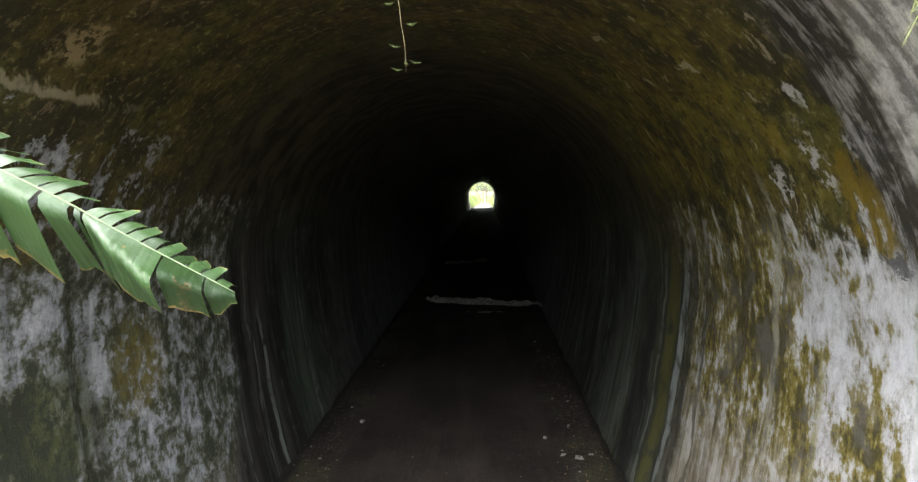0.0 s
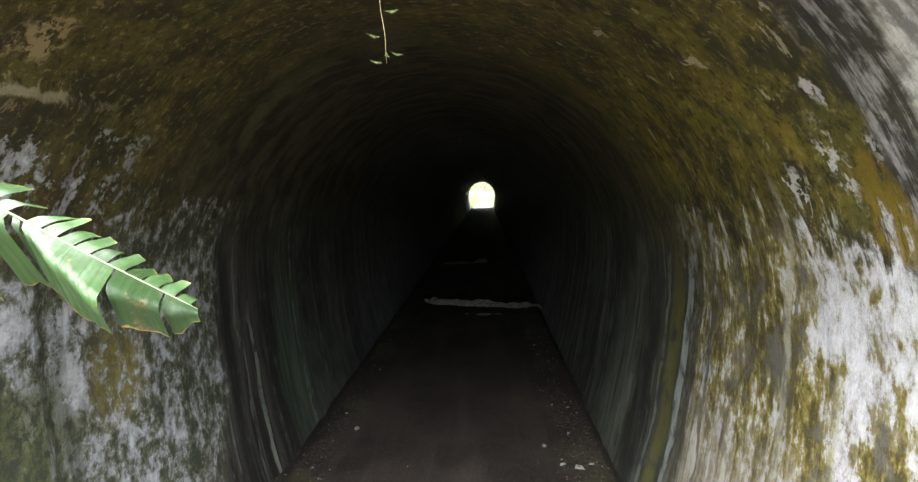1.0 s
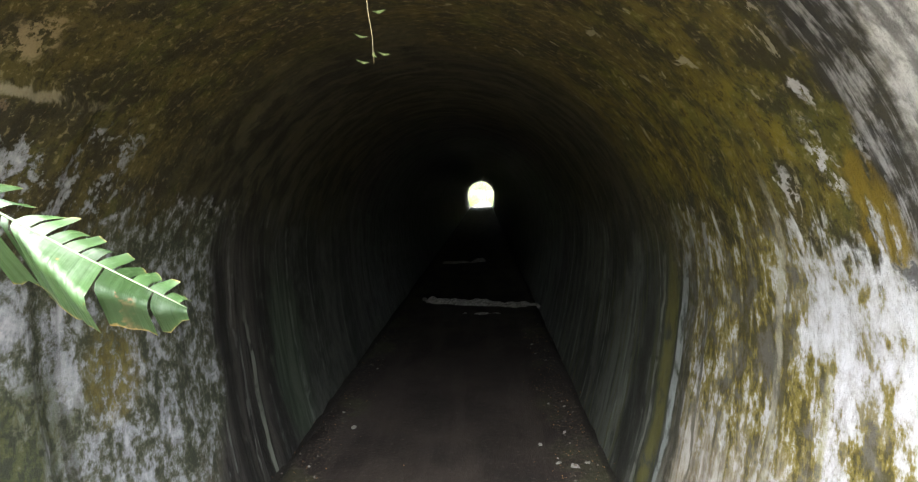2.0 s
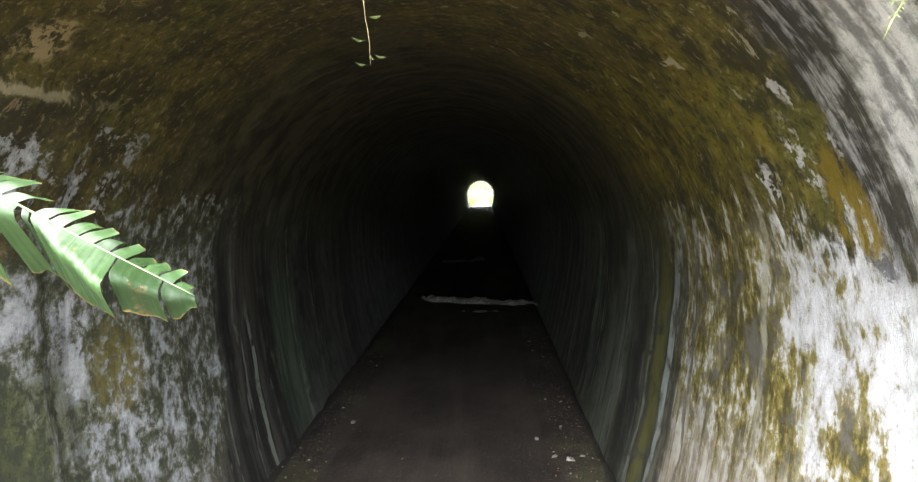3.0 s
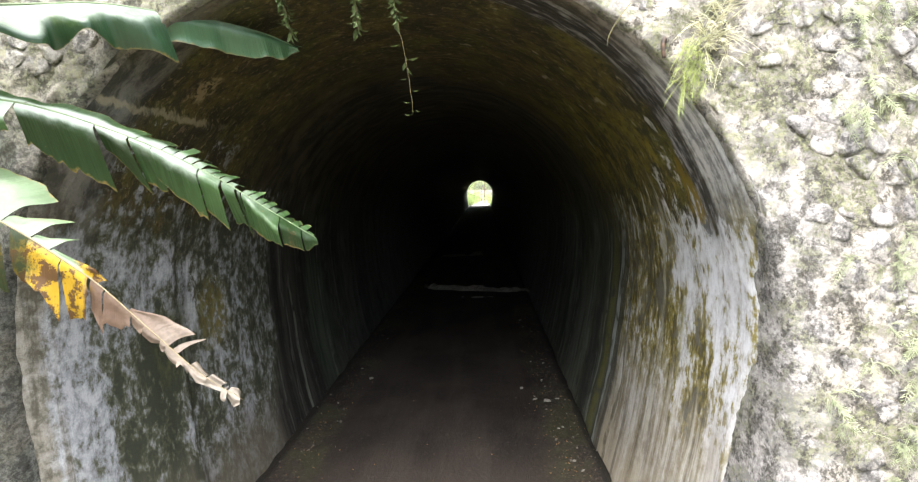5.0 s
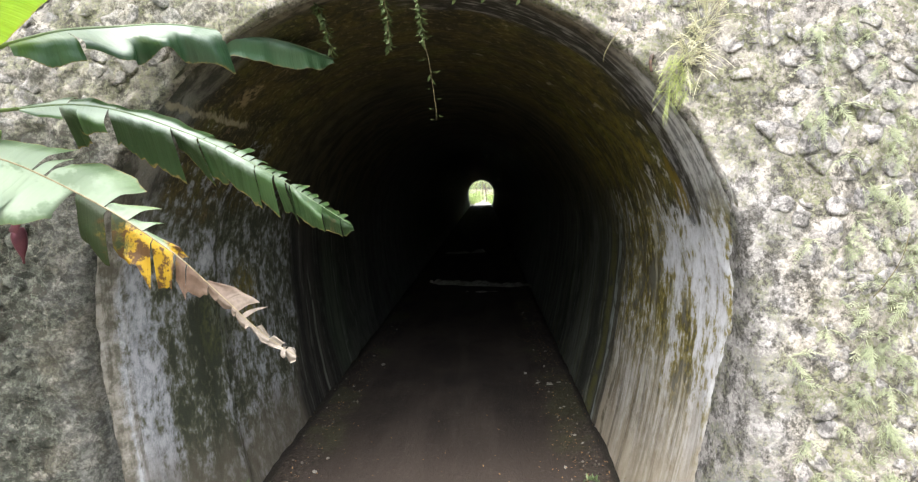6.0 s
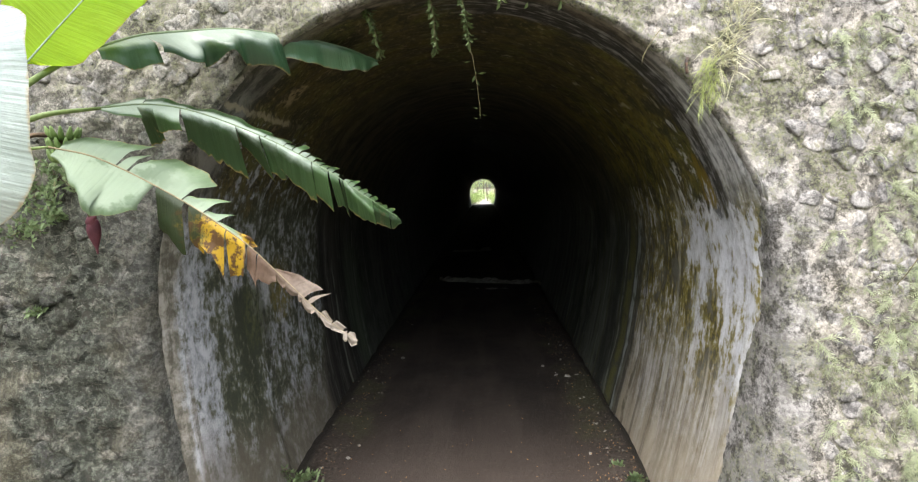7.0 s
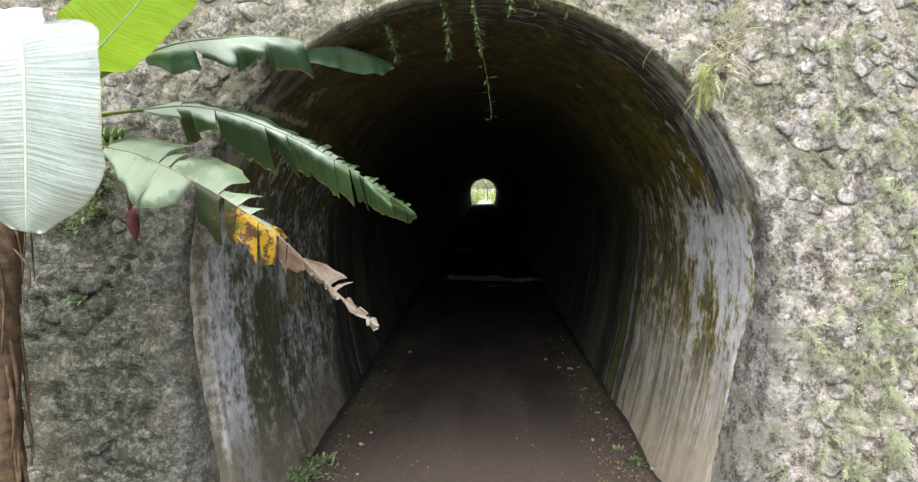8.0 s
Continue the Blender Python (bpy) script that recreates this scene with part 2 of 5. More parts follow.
    # further in, stains with the fading daylight painted in: left side nearly black, then drapes of grey-green; right
    # side striped
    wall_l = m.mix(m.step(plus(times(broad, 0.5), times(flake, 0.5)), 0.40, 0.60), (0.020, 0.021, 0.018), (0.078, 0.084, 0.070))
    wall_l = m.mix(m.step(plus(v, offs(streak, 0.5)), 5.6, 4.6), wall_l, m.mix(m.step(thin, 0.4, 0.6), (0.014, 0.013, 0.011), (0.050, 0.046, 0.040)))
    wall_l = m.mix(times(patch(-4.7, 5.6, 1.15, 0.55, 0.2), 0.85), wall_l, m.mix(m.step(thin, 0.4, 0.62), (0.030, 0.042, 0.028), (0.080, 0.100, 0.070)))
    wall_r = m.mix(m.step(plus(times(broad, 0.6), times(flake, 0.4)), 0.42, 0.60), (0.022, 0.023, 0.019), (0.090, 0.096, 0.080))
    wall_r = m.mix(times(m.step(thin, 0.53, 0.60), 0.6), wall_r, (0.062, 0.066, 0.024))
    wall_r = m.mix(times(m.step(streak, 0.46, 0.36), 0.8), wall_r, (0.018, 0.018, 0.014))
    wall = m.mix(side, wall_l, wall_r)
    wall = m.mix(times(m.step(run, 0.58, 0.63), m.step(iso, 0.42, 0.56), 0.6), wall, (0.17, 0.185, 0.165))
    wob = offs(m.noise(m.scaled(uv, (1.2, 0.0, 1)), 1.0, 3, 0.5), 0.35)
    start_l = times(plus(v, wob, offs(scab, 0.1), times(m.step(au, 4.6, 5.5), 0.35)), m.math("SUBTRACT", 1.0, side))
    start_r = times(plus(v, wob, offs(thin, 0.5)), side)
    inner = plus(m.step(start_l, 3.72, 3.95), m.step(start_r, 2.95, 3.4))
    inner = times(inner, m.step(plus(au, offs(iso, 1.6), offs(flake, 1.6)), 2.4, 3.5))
    # paler grey in the depth of the tunnel, haze over the blacks put into the colour
    veil_grey = m.mix(m.step(plus(times(thin, 0.5), times(lump, 0.5)), 0.40, 0.60), (0.11, 0.115, 0.115), (0.23, 0.235, 0.235))
    wall = m.mix(times(m.step(plus(v, offs(lump, 3.0)), 6.5, 15.0), 0.8), wall, veil_grey)
    col = m.mix(times(m.step(plus(v, offs(lump, 3.0)), 7.0, 16.0), 0.75), col, veil_grey)
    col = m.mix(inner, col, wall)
    for v0, half, tone, sgn, top in ((3.36, 0.045, (0.30, 0.325, 0.32), 1, 2.9), (3.16, 0.06, (0.028, 0.027, 0.018), 1, 2.7), (3.62, 0.12, (0.120, 0.112, 0.028), 1, 2.9), (3.84, 0.03, (0.22, 0.23, 0.20), 1, 3.1), (4.15, 0.14, (0.016, 0.015, 0.012), 1, 3.3), (2.90, 0.03, (0.06, 0.05, 0.025), 1, 2.9),
                                     (4.50, 0.035, (0.22, 0.24, 0.20), -1, 3.6), (4.24, 0.022, (0.13, 0.135, 0.12), -1, 2.9), (4.02, 0.10, (0.008, 0.008, 0.007), -1, 2.8), (4.95, 0.15, (0.007, 0.007, 0.006), -1, 3.0)):
        near = m.step(m.math("ABSOLUTE", plus(v, wob, offs(thin, 0.22), -v0)), half * 1.4, half * 0.6)
        where = m.step(plus(times(u, sgn), offs(flake, 1.5)), top - 0.15, top + 0.7)
        col = m.mix(times(near, where, m.step(lump, 0.36, 0.52), 0.75), col, tone)
    # black runs
    black = times(m.step(run, 0.42, 0.36), m.step(blotch, 0.60, 0.45), m.step(v, 1.0, 1.6))
    col = m.mix(times(black, 0.45), col, (0.022, 0.021, 0.017))
    col = m.mix(0.30, col, m.mix(grain, (0.15, 0.15, 0.15), (0.85, 0.85, 0.85)), "OVERLAY")
    h = plus(times(flake, 0.9), times(thin, 0.25), times(grain, 0.3), times(speck, 0.5), times(low, -0.35))
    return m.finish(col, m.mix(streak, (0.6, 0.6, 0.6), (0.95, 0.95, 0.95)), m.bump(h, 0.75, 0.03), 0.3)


def rock_material(name, tone, dark, moss_amount, lichen, is_stone):
    m = Nodes(name)
    p = m.node("ShaderNodeNewGeometry").outputs["Position"]
    x, _, _ = m.split(p)
    big = m.noise(p, 1.6, 5, 0.6, 0.4)
    mid = m.noise(p, 7.5, 8, 0.74, 0.15)
    fine = m.noise(p, 38.0, 6, 0.78)
    crust = m.noise(m.scaled(p, (1, 1, 1), (4, 2, 7)), 17.0, 7, 0.75, 0.15)
    pit = m.voronoi(p, 30.0)
    col = m.mix(m.step(mid, 0.42, 0.53), dark, tone)
    col = m.mix(m.math("MULTIPLY", m.step(big, 0.5, 0.68), 0.5), col, tuple(c * 0.75 + 0.08 for c in tone))
    col = m.mix(m.math("MULTIPLY", m.step(crust, 0.545, 0.57), 0.7), col, lichen)
    if is_stone:
        col = m.mix(m.math("MULTIPLY", m.random(), 0.45), col, (0.165, 0.157, 0.160))
    jn = m.node("ShaderNodeTexNoise")
    m.put(jn.inputs["Vector"], p)
    jn.inputs["Scale"].default_value, jn.inputs["Detail"].default_value = 16.0, 4.0
    jit = m.node("ShaderNodeVectorMath", operation="MULTIPLY_ADD")
    m.put(jit.inputs[0], jn.outputs["Color"])
    jit.inputs[1].default_value = (0.07, 0.07, 0.07)
    m.put(jit.inputs[2], p)
    chunk = m.node("ShaderNodeTexVoronoi")
    m.put(chunk.inputs["Vector"], jit.outputs[0])
    chunk.inputs["Scale"].default_value = 11.0
    tint, _, _ = m.split(chunk.outputs["Color"])
    col = m.mix(m.math("MULTIPLY", m.step(tint, 0.5, 0.7), 0.55), col, lichen)
    col = m.mix(m.math("MULTIPLY", m.step(tint, 0.35, 0.2), 0.5), col, (0.150, 0.142, 0.142))
    gap_dark = m.math("MULTIPLY", m.step(chunk.outputs["Distance"], 0.55, 0.66), m.step(mid, 0.54, 0.49))
    col = m.mix(m.math("MULTIPLY", gap_dark, 0.6), col, tuple(c * 0.35 for c in dark))
    wob = m.node("ShaderNodeVectorMath", operation="MULTIPLY_ADD")
    m.put(wob.inputs[0], m.node("ShaderNodeTexNoise").outputs["Color"])
    m.t.nodes[-1].inputs["Scale"].default_value = 12.0
    wob.inputs[1].default_value = (0.12, 0.12, 0.12)
    m.put(wob.inputs[2], p)
    web = m.voronoi(wob.outputs[0], 13.0, "DISTANCE_TO_EDGE")
    web = m.math("MULTIPLY", m.step(web, 0.07, 0.02), m.step(m.noise(p, 5.0, 5, 0.7), 0.48, 0.6))
    # olive algae film with the plant's shade painted in, heavier left of the portal
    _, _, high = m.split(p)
    algae_shade = m.math("MULTIPLY", m.step(m.math("ADD", x, m.math("MULTIPLY", big, 1.2)), 0.6, -1.4), m.math("SUBTRACT", 1.0, m.math("MULTIPLY", m.step(m.math("ADD", high, m.math("MULTIPLY", m.math("SUBTRACT", mid, 0.5), 2.0)), 3.0, 3.9), 0.7)))
    shaded_film = m.math("MULTIPLY", algae_shade, m.step(m.noise(p, 4.5, 6, 0.7, 0.5), 0.20, 0.45))
    col = m.mix(m.math("MULTIPLY", shaded_film, 0.93), col, m.mix(m.step(crust, 0.47, 0.55), (0.023, 0.026, 0.020), (0.068, 0.074, 0.060)))
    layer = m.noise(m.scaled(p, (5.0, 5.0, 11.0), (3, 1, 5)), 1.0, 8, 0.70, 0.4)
    col = m.mix(m.math("MULTIPLY", algae_shade, m.math("MULTIPLY", m.step(layer, 0.60, 0.615), 0.6)), col, (0.165, 0.158, 0.135))
    col = m.mix(m.math("MULTIPLY", algae_shade, m.math("MULTIPLY", m.step(layer, 0.43, 0.405), 0.85)), col, (0.012, 0.013, 0.010))
    col = m.mix(m.math("MULTIPLY", algae_shade, m.math("MULTIPLY", m.step(big, 0.52, 0.62), 0.35)), col, (0.105, 0.092, 0.064))
    xx, _, zz = m.split(p)
    rx = m.math("ADD", xx, 0.1)
    rz = m.math("MAXIMUM", m.math("SUBTRACT", zz, 2.2), m.math("MULTIPLY", m.math("MAXIMUM", m.math("SUBTRACT", 2.2, zz), 0.0), 0.62))
    ring = m.math("SQRT", m.math("ADD", m.math("MULTIPLY", rx, rx), m.math("MULTIPLY", rz, rz)))
    wash = m.step(m.math("ADD", ring, m.math("MULTIPLY", m.math("SUBTRACT", m.noise(p, 3.0, 6, 0.7, 0.6), 0.5), 1.1)), 2.62, 2.34)
    wash = m.math("MULTIPLY", m.math("MULTIPLY", wash, m.step(zz, 3.7, 2.7)), m.math("SUBTRACT", 1.0, m.math("MULTIPLY", algae_shade, 0.75)))
    col = m.mix(m.math("MULTIPLY", wash, 0.75), col, m.mix(m.step(mid, 0.45, 0.54), (0.085, 0.082, 0.080), (0.25, 0.24, 0.235)))
    mossy = m.math("MULTIPLY", m.step(m.noise(p, 3.2, 6, 0.7, 0.5), 0.62 - moss_amount * 0.2, 0.70 - moss_amount * 0.2), m.step(fine, 0.45, 0.53))
    mossy = m.math("MULTIPLY", mossy, m.math("SUBTRACT", m.math("SUBTRACT", 1.0, m.math("MULTIPLY", algae_shade, 0.93)), m.math("MULTIPLY", wash, 0.35)))
    col = m.mix(m.math("MULTIPLY", mossy, 0.9), col, m.mix(m.step(crust, 0.42, 0.58), (0.058, 0.062, 0.032), (0.148, 0.152, 0.088)))
    col = m.mix(m.math("MULTIPLY", web, m.math("ADD", m.math("MULTIPLY", algae_shade, 0.18), 0.10)), col, m.mix(algae_shade, lichen, (0.16, 0.15, 0.115)))
    col = m.mix(0.42, col, m.mix(m.step(fine, 0.45, 0.55), (0.22, 0.22, 0.22), (0.80, 0.80, 0.80)), "OVERLAY")
    hole = m.math("MULTIPLY", m.step(m.math("ADD", m.math("MULTIPLY", fine, 0.5), m.math("MULTIPLY", mid, 0.5)), 0.455, 0.435), 0.8)
    col = m.mix(hole, col, tuple(c * 0.4 for c in dark))
    h = m.math("ADD", m.math("MULTIPLY", mid, 1.0), m.math("ADD", m.math("MULTIPLY", fine, 0.4), m.math("MULTIPLY", pit, 0.25)))
    h = m.math("ADD", h, m.math("SUBTRACT", m.math("MULTIPLY", crust, 0.5), m.math("MULTIPLY", chunk.outputs["Distance"], 0.35)))
    return m.finish(col, 0.92, m.bump(h, 0.6, 0.035), 0.2)


def dirt_material():
    m = Nodes("packed_earth")
    p = m.coord("Object")
    x, y, z = m.split(p)
    big = m.noise(p, 0.9, 5, 0.6)
    fine = m.noise(p, 22.0, 6, 0.7)
    tracks = m.noise(m.scaled(p, (2.2, 0.25, 1)), 1.0, 4, 0.55)
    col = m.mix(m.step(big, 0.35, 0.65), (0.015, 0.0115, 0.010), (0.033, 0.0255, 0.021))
    # earth colour turns paler towards the mouth
    mouth_pale = m.step(m.math("ADD", y, m.math("MULTIPLY", m.math("SUBTRACT", big, 0.5), 3.0)), 3.4, 0.8)
    col = m.mix(m.math("MULTIPLY", mouth_pale, 0.7), col, (0.062, 0.048, 0.040))
    col = m.mix(m.math("MULTIPLY", m.step(tracks, 0.45, 0.62), 0.4), col, (0.055, 0.044, 0.037))
    col = m.mix(m.math("MULTIPLY", m.step(fine, 0.56, 0.72), 0.45), col, (0.12, 0.10, 0.085))
    col = m.mix(m.math("MULTIPLY", m.step(fine, 0.42, 0.28), 0.6), col, (0.022, 0.018, 0.014))
    verge = m.step(m.math("ADD", m.math("ABSOLUTE", m.math("ADD", x, 0.05)), m.math("MULTIPLY", m.math("SUBTRACT", big, 0.5), 0.8)), 1.2, 1.5)
    fleck = m.noise(p, 26.0, 6, 0.75, 0.3)
    col = m.mix(m.math("MULTIPLY", verge, m.step(fleck, 0.56, 0.60)), col, (0.085, 0.072, 0.055))
    col = m.mix(m.math("MULTIPLY", verge, m.step(fleck, 0.45, 0.40)), col, (0.014, 0.012, 0.009))
    col = m.mix(m.math("MULTIPLY", m.math("MULTIPLY", verge, m.step(big, 0.5, 0.6)), 0.4), col, (0.05, 0.055, 0.022))
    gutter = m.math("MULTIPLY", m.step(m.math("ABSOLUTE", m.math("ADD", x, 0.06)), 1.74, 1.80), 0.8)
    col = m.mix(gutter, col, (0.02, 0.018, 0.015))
    return m.finish(col, 0.9, m.bump(m.math("ADD", fine, m.math("ADD", m.math("MULTIPLY", big, 0.6), m.math("MULTIPLY", m.math("MULTIPLY", fleck, verge), 1.5))), 0.6, 0.03), 0.25)


def leaf_material(name, green, under, rough, dry=None, dry_from=9.0, clear=0.35, gloss=0.5, wax=0.5, rib_sheen=0.0, sheen_to=0.5):
    """A ribbed banana blade; UV: u across from the rib (-1 to 1), v along it (0 to 1)."""
    m = Nodes(name)
    uv = m.coord("UV")
    u, v, _ = m.split(uv)
    obj = m.coord("Object")
    n1 = m.noise(obj, 5.0, 4, 0.6)
    n2 = m.noise(obj, 40.0, 4, 0.6)
    vein = m.noise(m.scaled(uv, (0.8, 130.0, 1)), 1.0, 3, 0.5, 0.2)
    col = m.mix(m.step(n1, 0.3, 0.7), green, under)
    col = m.mix(m.math("MULTIPLY", m.step(vein, 0.38, 0.62), 0.4), col, tuple(min(1, c * 1.8 + 0.015) for c in green))
    strip = m.node("ShaderNodeNewGeometry").outputs["Random Per Island"]
    col = m.mix(m.math("MULTIPLY", m.step(strip, 0.45, 1.0), 0.6), col, tuple(min(1.0, c * 1.5 + 0.012) for c in under))
    col = m.mix(m.math("MULTIPLY", m.step(strip, 0.5, 0.15), 0.6), col, tuple(c * 0.45 for c in green))
    if rib_sheen:  # pale sheen painted along the rib, fading towards the tip and the edges
        sheen_noise = m.math("MULTIPLY", m.math("SUBTRACT", n1, 0.5), 0.7)
        pale = m.math("MULTIPLY", m.step(m.math("ADD", m.math("ABSOLUTE", u), m.math("MULTIPLY", sheen_noise, 0.6)), sheen_to, sheen_to * 0.45), m.step(m.math("ADD", v, sheen_noise), 0.95, 0.30))
        col = m.mix(m.math("MULTIPLY", pale, rib_sheen), col, (0.40, 0.46, 0.40))
    edge = m.step(m.math("ADD", m.math("ABSOLUTE", u), m.math("MULTIPLY", m.math("ADD", n2, n1), 0.10)), 1.06, 1.11)
    col = m.mix(m.math("MULTIPLY", edge, 0.8), col, (0.22, 0.15, 0.05))
    if rib_sheen and not dry and wax < 0.1:  # a rotted spot near the tip
        rot = m.math("MULTIPLY", m.math("MULTIPLY", m.step(m.math("ADD", v, m.math("MULTIPLY", m.math("SUBTRACT", n2, 0.5), 0.03)), 0.917, 0.922), m.step(v, 0.943, 0.936)), m.step(m.math("ADD", u, m.math("MULTIPLY", m.math("SUBTRACT", n2, 0.5), 0.9)), 0.5, 0.6))
        col = m.mix(m.math("MULTIPLY", m.math("MULTIPLY", rot, m.step(n1, 0.40, 0.56)), 0.9), col, m.mix(n2, (0.03, 0.018, 0.01), (0.16, 0.095, 0.045)))
    if dry:
        w = m.math("ADD", v, m.math("MULTIPLY", m.math("SUBTRACT", n1, 0.5), 0.22))
        w = m.math("ADD", w, m.math("MULTIPLY", m.math("ABSOLUTE", u), 0.06))
        w = m.math("SUBTRACT", w, m.math("MULTIPLY", m.math("MULTIPLY", m.step(u, 0.0, -0.05), m.step(v, 0.64, 0.58)), 0.13))
        deep = m.math("MULTIPLY", m.step(v, 0.27, 0.285), m.step(u, -0.02, 0.02))
        col = m.mix(m.math("MULTIPLY", deep, 0.92), col, (0.014, 0.022, 0.006))
        rot = m.noise(obj, 16.0, 5, 0.7)
        yellow = m.mix(m.step(rot, 0.46, 0.54), (0.34, 0.215, 0.014), (0.075, 0.038, 0.014))
        col = m.mix(m.step(m.math("ADD", w, m.math("MULTIPLY", m.math("SUBTRACT", rot, 0.5), 0.2)), dry_from - 0.21, dry_from - 0.15), col, yellow)
        col = m.mix(m.step(w, dry_from - 0.02, dry_from + 0.03), col, m.mix(n2, m.mix(m.step(v, 0.62, 0.95), (0.052, 0.031, 0.021), tuple(c * 0.5 for c in dry)), m.mix(m.step(v, 0.62, 0.95), (0.145, 0.092, 0.064), tuple(min(1.0, c * 1.2) for c in dry))))
    if dry:
        col = m.mix(m.math("MULTIPLY", m.math("MULTIPLY", m.step(n1, 0.50, 0.60), m.step(v, 0.34, 0.26)), 0.5), col, (0.045, 0.085, 0.035))
    spot = m.step(m.noise(obj, 9.0, 5, 0.6), 0.69, 0.74)
    col = m.mix(m.math("MULTIPLY", spot, 0.7), col, (0.2, 0.13, 0.05))
    nrm = m.bump(m.math("ADD", m.math("MULTIPLY", vein, 1.0), m.math("MULTIPLY", n1, 3.0)), 0.6, 0.008)
    m.finish(col, rough, nrm, gloss)
    m.bsdf.inputs["Coat Weight"].default_value = wax
    m.bsdf.inputs["Coat Roughness"].default_value = 0.38
    tr = m.node("ShaderNodeBsdfTranslucent")
    m.put(tr.inputs["Color"], m.mix(0.5 if wax == 0 else 0.15, col, (0.42, 0.5, 0.04)))
    mx = m.node("ShaderNodeMixShader")
    mx.inputs[0].default_value = clear
    m.put(mx.inputs[1], m.bsdf.outputs[0])
    m.put(mx.inputs[2], tr.outputs[0])
    m.t.links.new(mx.outputs[0], m.out.inputs[0])
    return m.mat


def plain_material(name, a, b, rough=0.7, scale=14.0, strength=0.4, spec=0.3, clear=0.0, vary=0.0):
    m = Nodes(name)
    p = m.coord("Object")
    n = m.noise(p, scale, 5, 0.65)
    col = m.mix(m.step(n, 0.3, 0.7), a, b)
    if vary:
        r = m.node("ShaderNodeNewGeometry").outputs["Random Per Island"]
        col = m.mix(m.math("MULTIPLY", r, vary), col, tuple(min(1, c * 2.2) for c in b))
    m.finish(col, rough, m.bump(n, strength, 0.01), spec)
    if clear:
        tr = m.node("ShaderNodeBsdfTranslucent")
        m.put(tr.inputs["Color"], col)
        mx = m.node("ShaderNodeMixShader")
        mx.inputs[0].default_value = clear
        m.put(mx.inputs[1], m.bsdf.outputs[0])
        m.put(mx.inputs[2], tr.outputs[0])
        m.t.links.new(mx.outputs[0], m.out.inputs[0])
    return m.mat


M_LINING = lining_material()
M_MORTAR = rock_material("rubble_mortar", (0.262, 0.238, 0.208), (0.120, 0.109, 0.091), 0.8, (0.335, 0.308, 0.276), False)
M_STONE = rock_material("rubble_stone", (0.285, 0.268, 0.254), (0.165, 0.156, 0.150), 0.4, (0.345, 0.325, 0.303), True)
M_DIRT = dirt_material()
# unseen outside the near mouth; tone kept pale to bounce light into the vault
M_GROUND = plain_material("bounce_earth", (0.11, 0.093, 0.072), (0.20, 0.172, 0.135), 0.95, 2.0, 0.6)
M_GRASS = plain_material("hill_grass", (0.035, 0.06, 0.015), (0.07, 0.10, 0.03), 0.9, 3.0, 0.8)
M_LEAF = leaf_material("banana_leaf_green", (0.019, 0.044, 0.013), (0.034, 0.070, 0.022), 0.42, clear=0.14, gloss=0.25, wax=0.06, rib_sheen=0.95, sheen_to=0.64)
M_LEAF_DARK = leaf_material("banana_leaf_dark", (0.022, 0.062, 0.026), (0.042, 0.098, 0.044), 0.38, clear=0.15, gloss=0.5, wax=0.25, rib_sheen=0.6, sheen_to=0.66)
M_LEAF_DRY = leaf_material("banana_leaf_withered", (0.055, 0.095, 0.040), (0.105, 0.150, 0.080), 0.55, dry=(0.255, 0.222, 0.188), dry_from=0.60, clear=0.14, gloss=0.3, wax=0.001, rib_sheen=0.34, sheen_to=0.9)
M_LEAF_YOUNG = leaf_material("banana_leaf_young", (0.15, 0.27, 0.003), (0.19, 0.31, 0.006), 0.5, clear=0.6, gloss=0.15, wax=0.0)
# pale underside tone with the sky's sheen put into the base colour
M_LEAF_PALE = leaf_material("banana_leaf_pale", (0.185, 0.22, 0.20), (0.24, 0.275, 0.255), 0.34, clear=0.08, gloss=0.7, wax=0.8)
M_RIB = plain_material("leaf_rib", (0.13, 0.17, 0.10), (0.20, 0.25, 0.15), 0.45, 20.0, 0.2)
M_PETIOLE = plain_material("leaf_stalk", (0.10, 0.15, 0.045), (0.19, 0.25, 0.09), 0.45, 20.0, 0.2)
M_RIB_PALE = plain_material("pale_rib", (0.40, 0.46, 0.36), (0.52, 0.57, 0.46), 0.4, 20.0, 0.2)
M_RIB_DRY = plain_material("dry_rib", (0.17, 0.14, 0.075), (0.28, 0.23, 0.14), 0.7, 25.0, 0.4)
M_STEM = plain_material("banana_stem", (0.04, 0.027, 0.017), (0.125, 0.082, 0.048), 0.75, 17.0, 0.8)
M_BUD = plain_material("banana_bud", (0.075, 0.022, 0.034), (0.135, 0.042, 0.056), 0.5, 10.0, 0.2)
M_FRUIT = plain_material("green_banana", (0.10, 0.16, 0.045), (0.16, 0.23, 0.08), 0.45, 10.0, 0.2)
M_VINE = plain_material("vine_stem", (0.06, 0.05, 0.025), (0.15, 0.125, 0.06), 0.8, 30.0, 0.3)
M_VINE_LEAF = plain_material("vine_leaf", (0.045, 0.065, 0.025), (0.095, 0.125, 0.05), 0.6, 30.0, 0.3, clear=0.25, vary=0.3)
M_FERN = plain_material("pale_fern", (0.185, 0.21, 0.12), (0.32, 0.345, 0.225), 0.6, 20.0, 0.2, clear=0.3, vary=0.25)
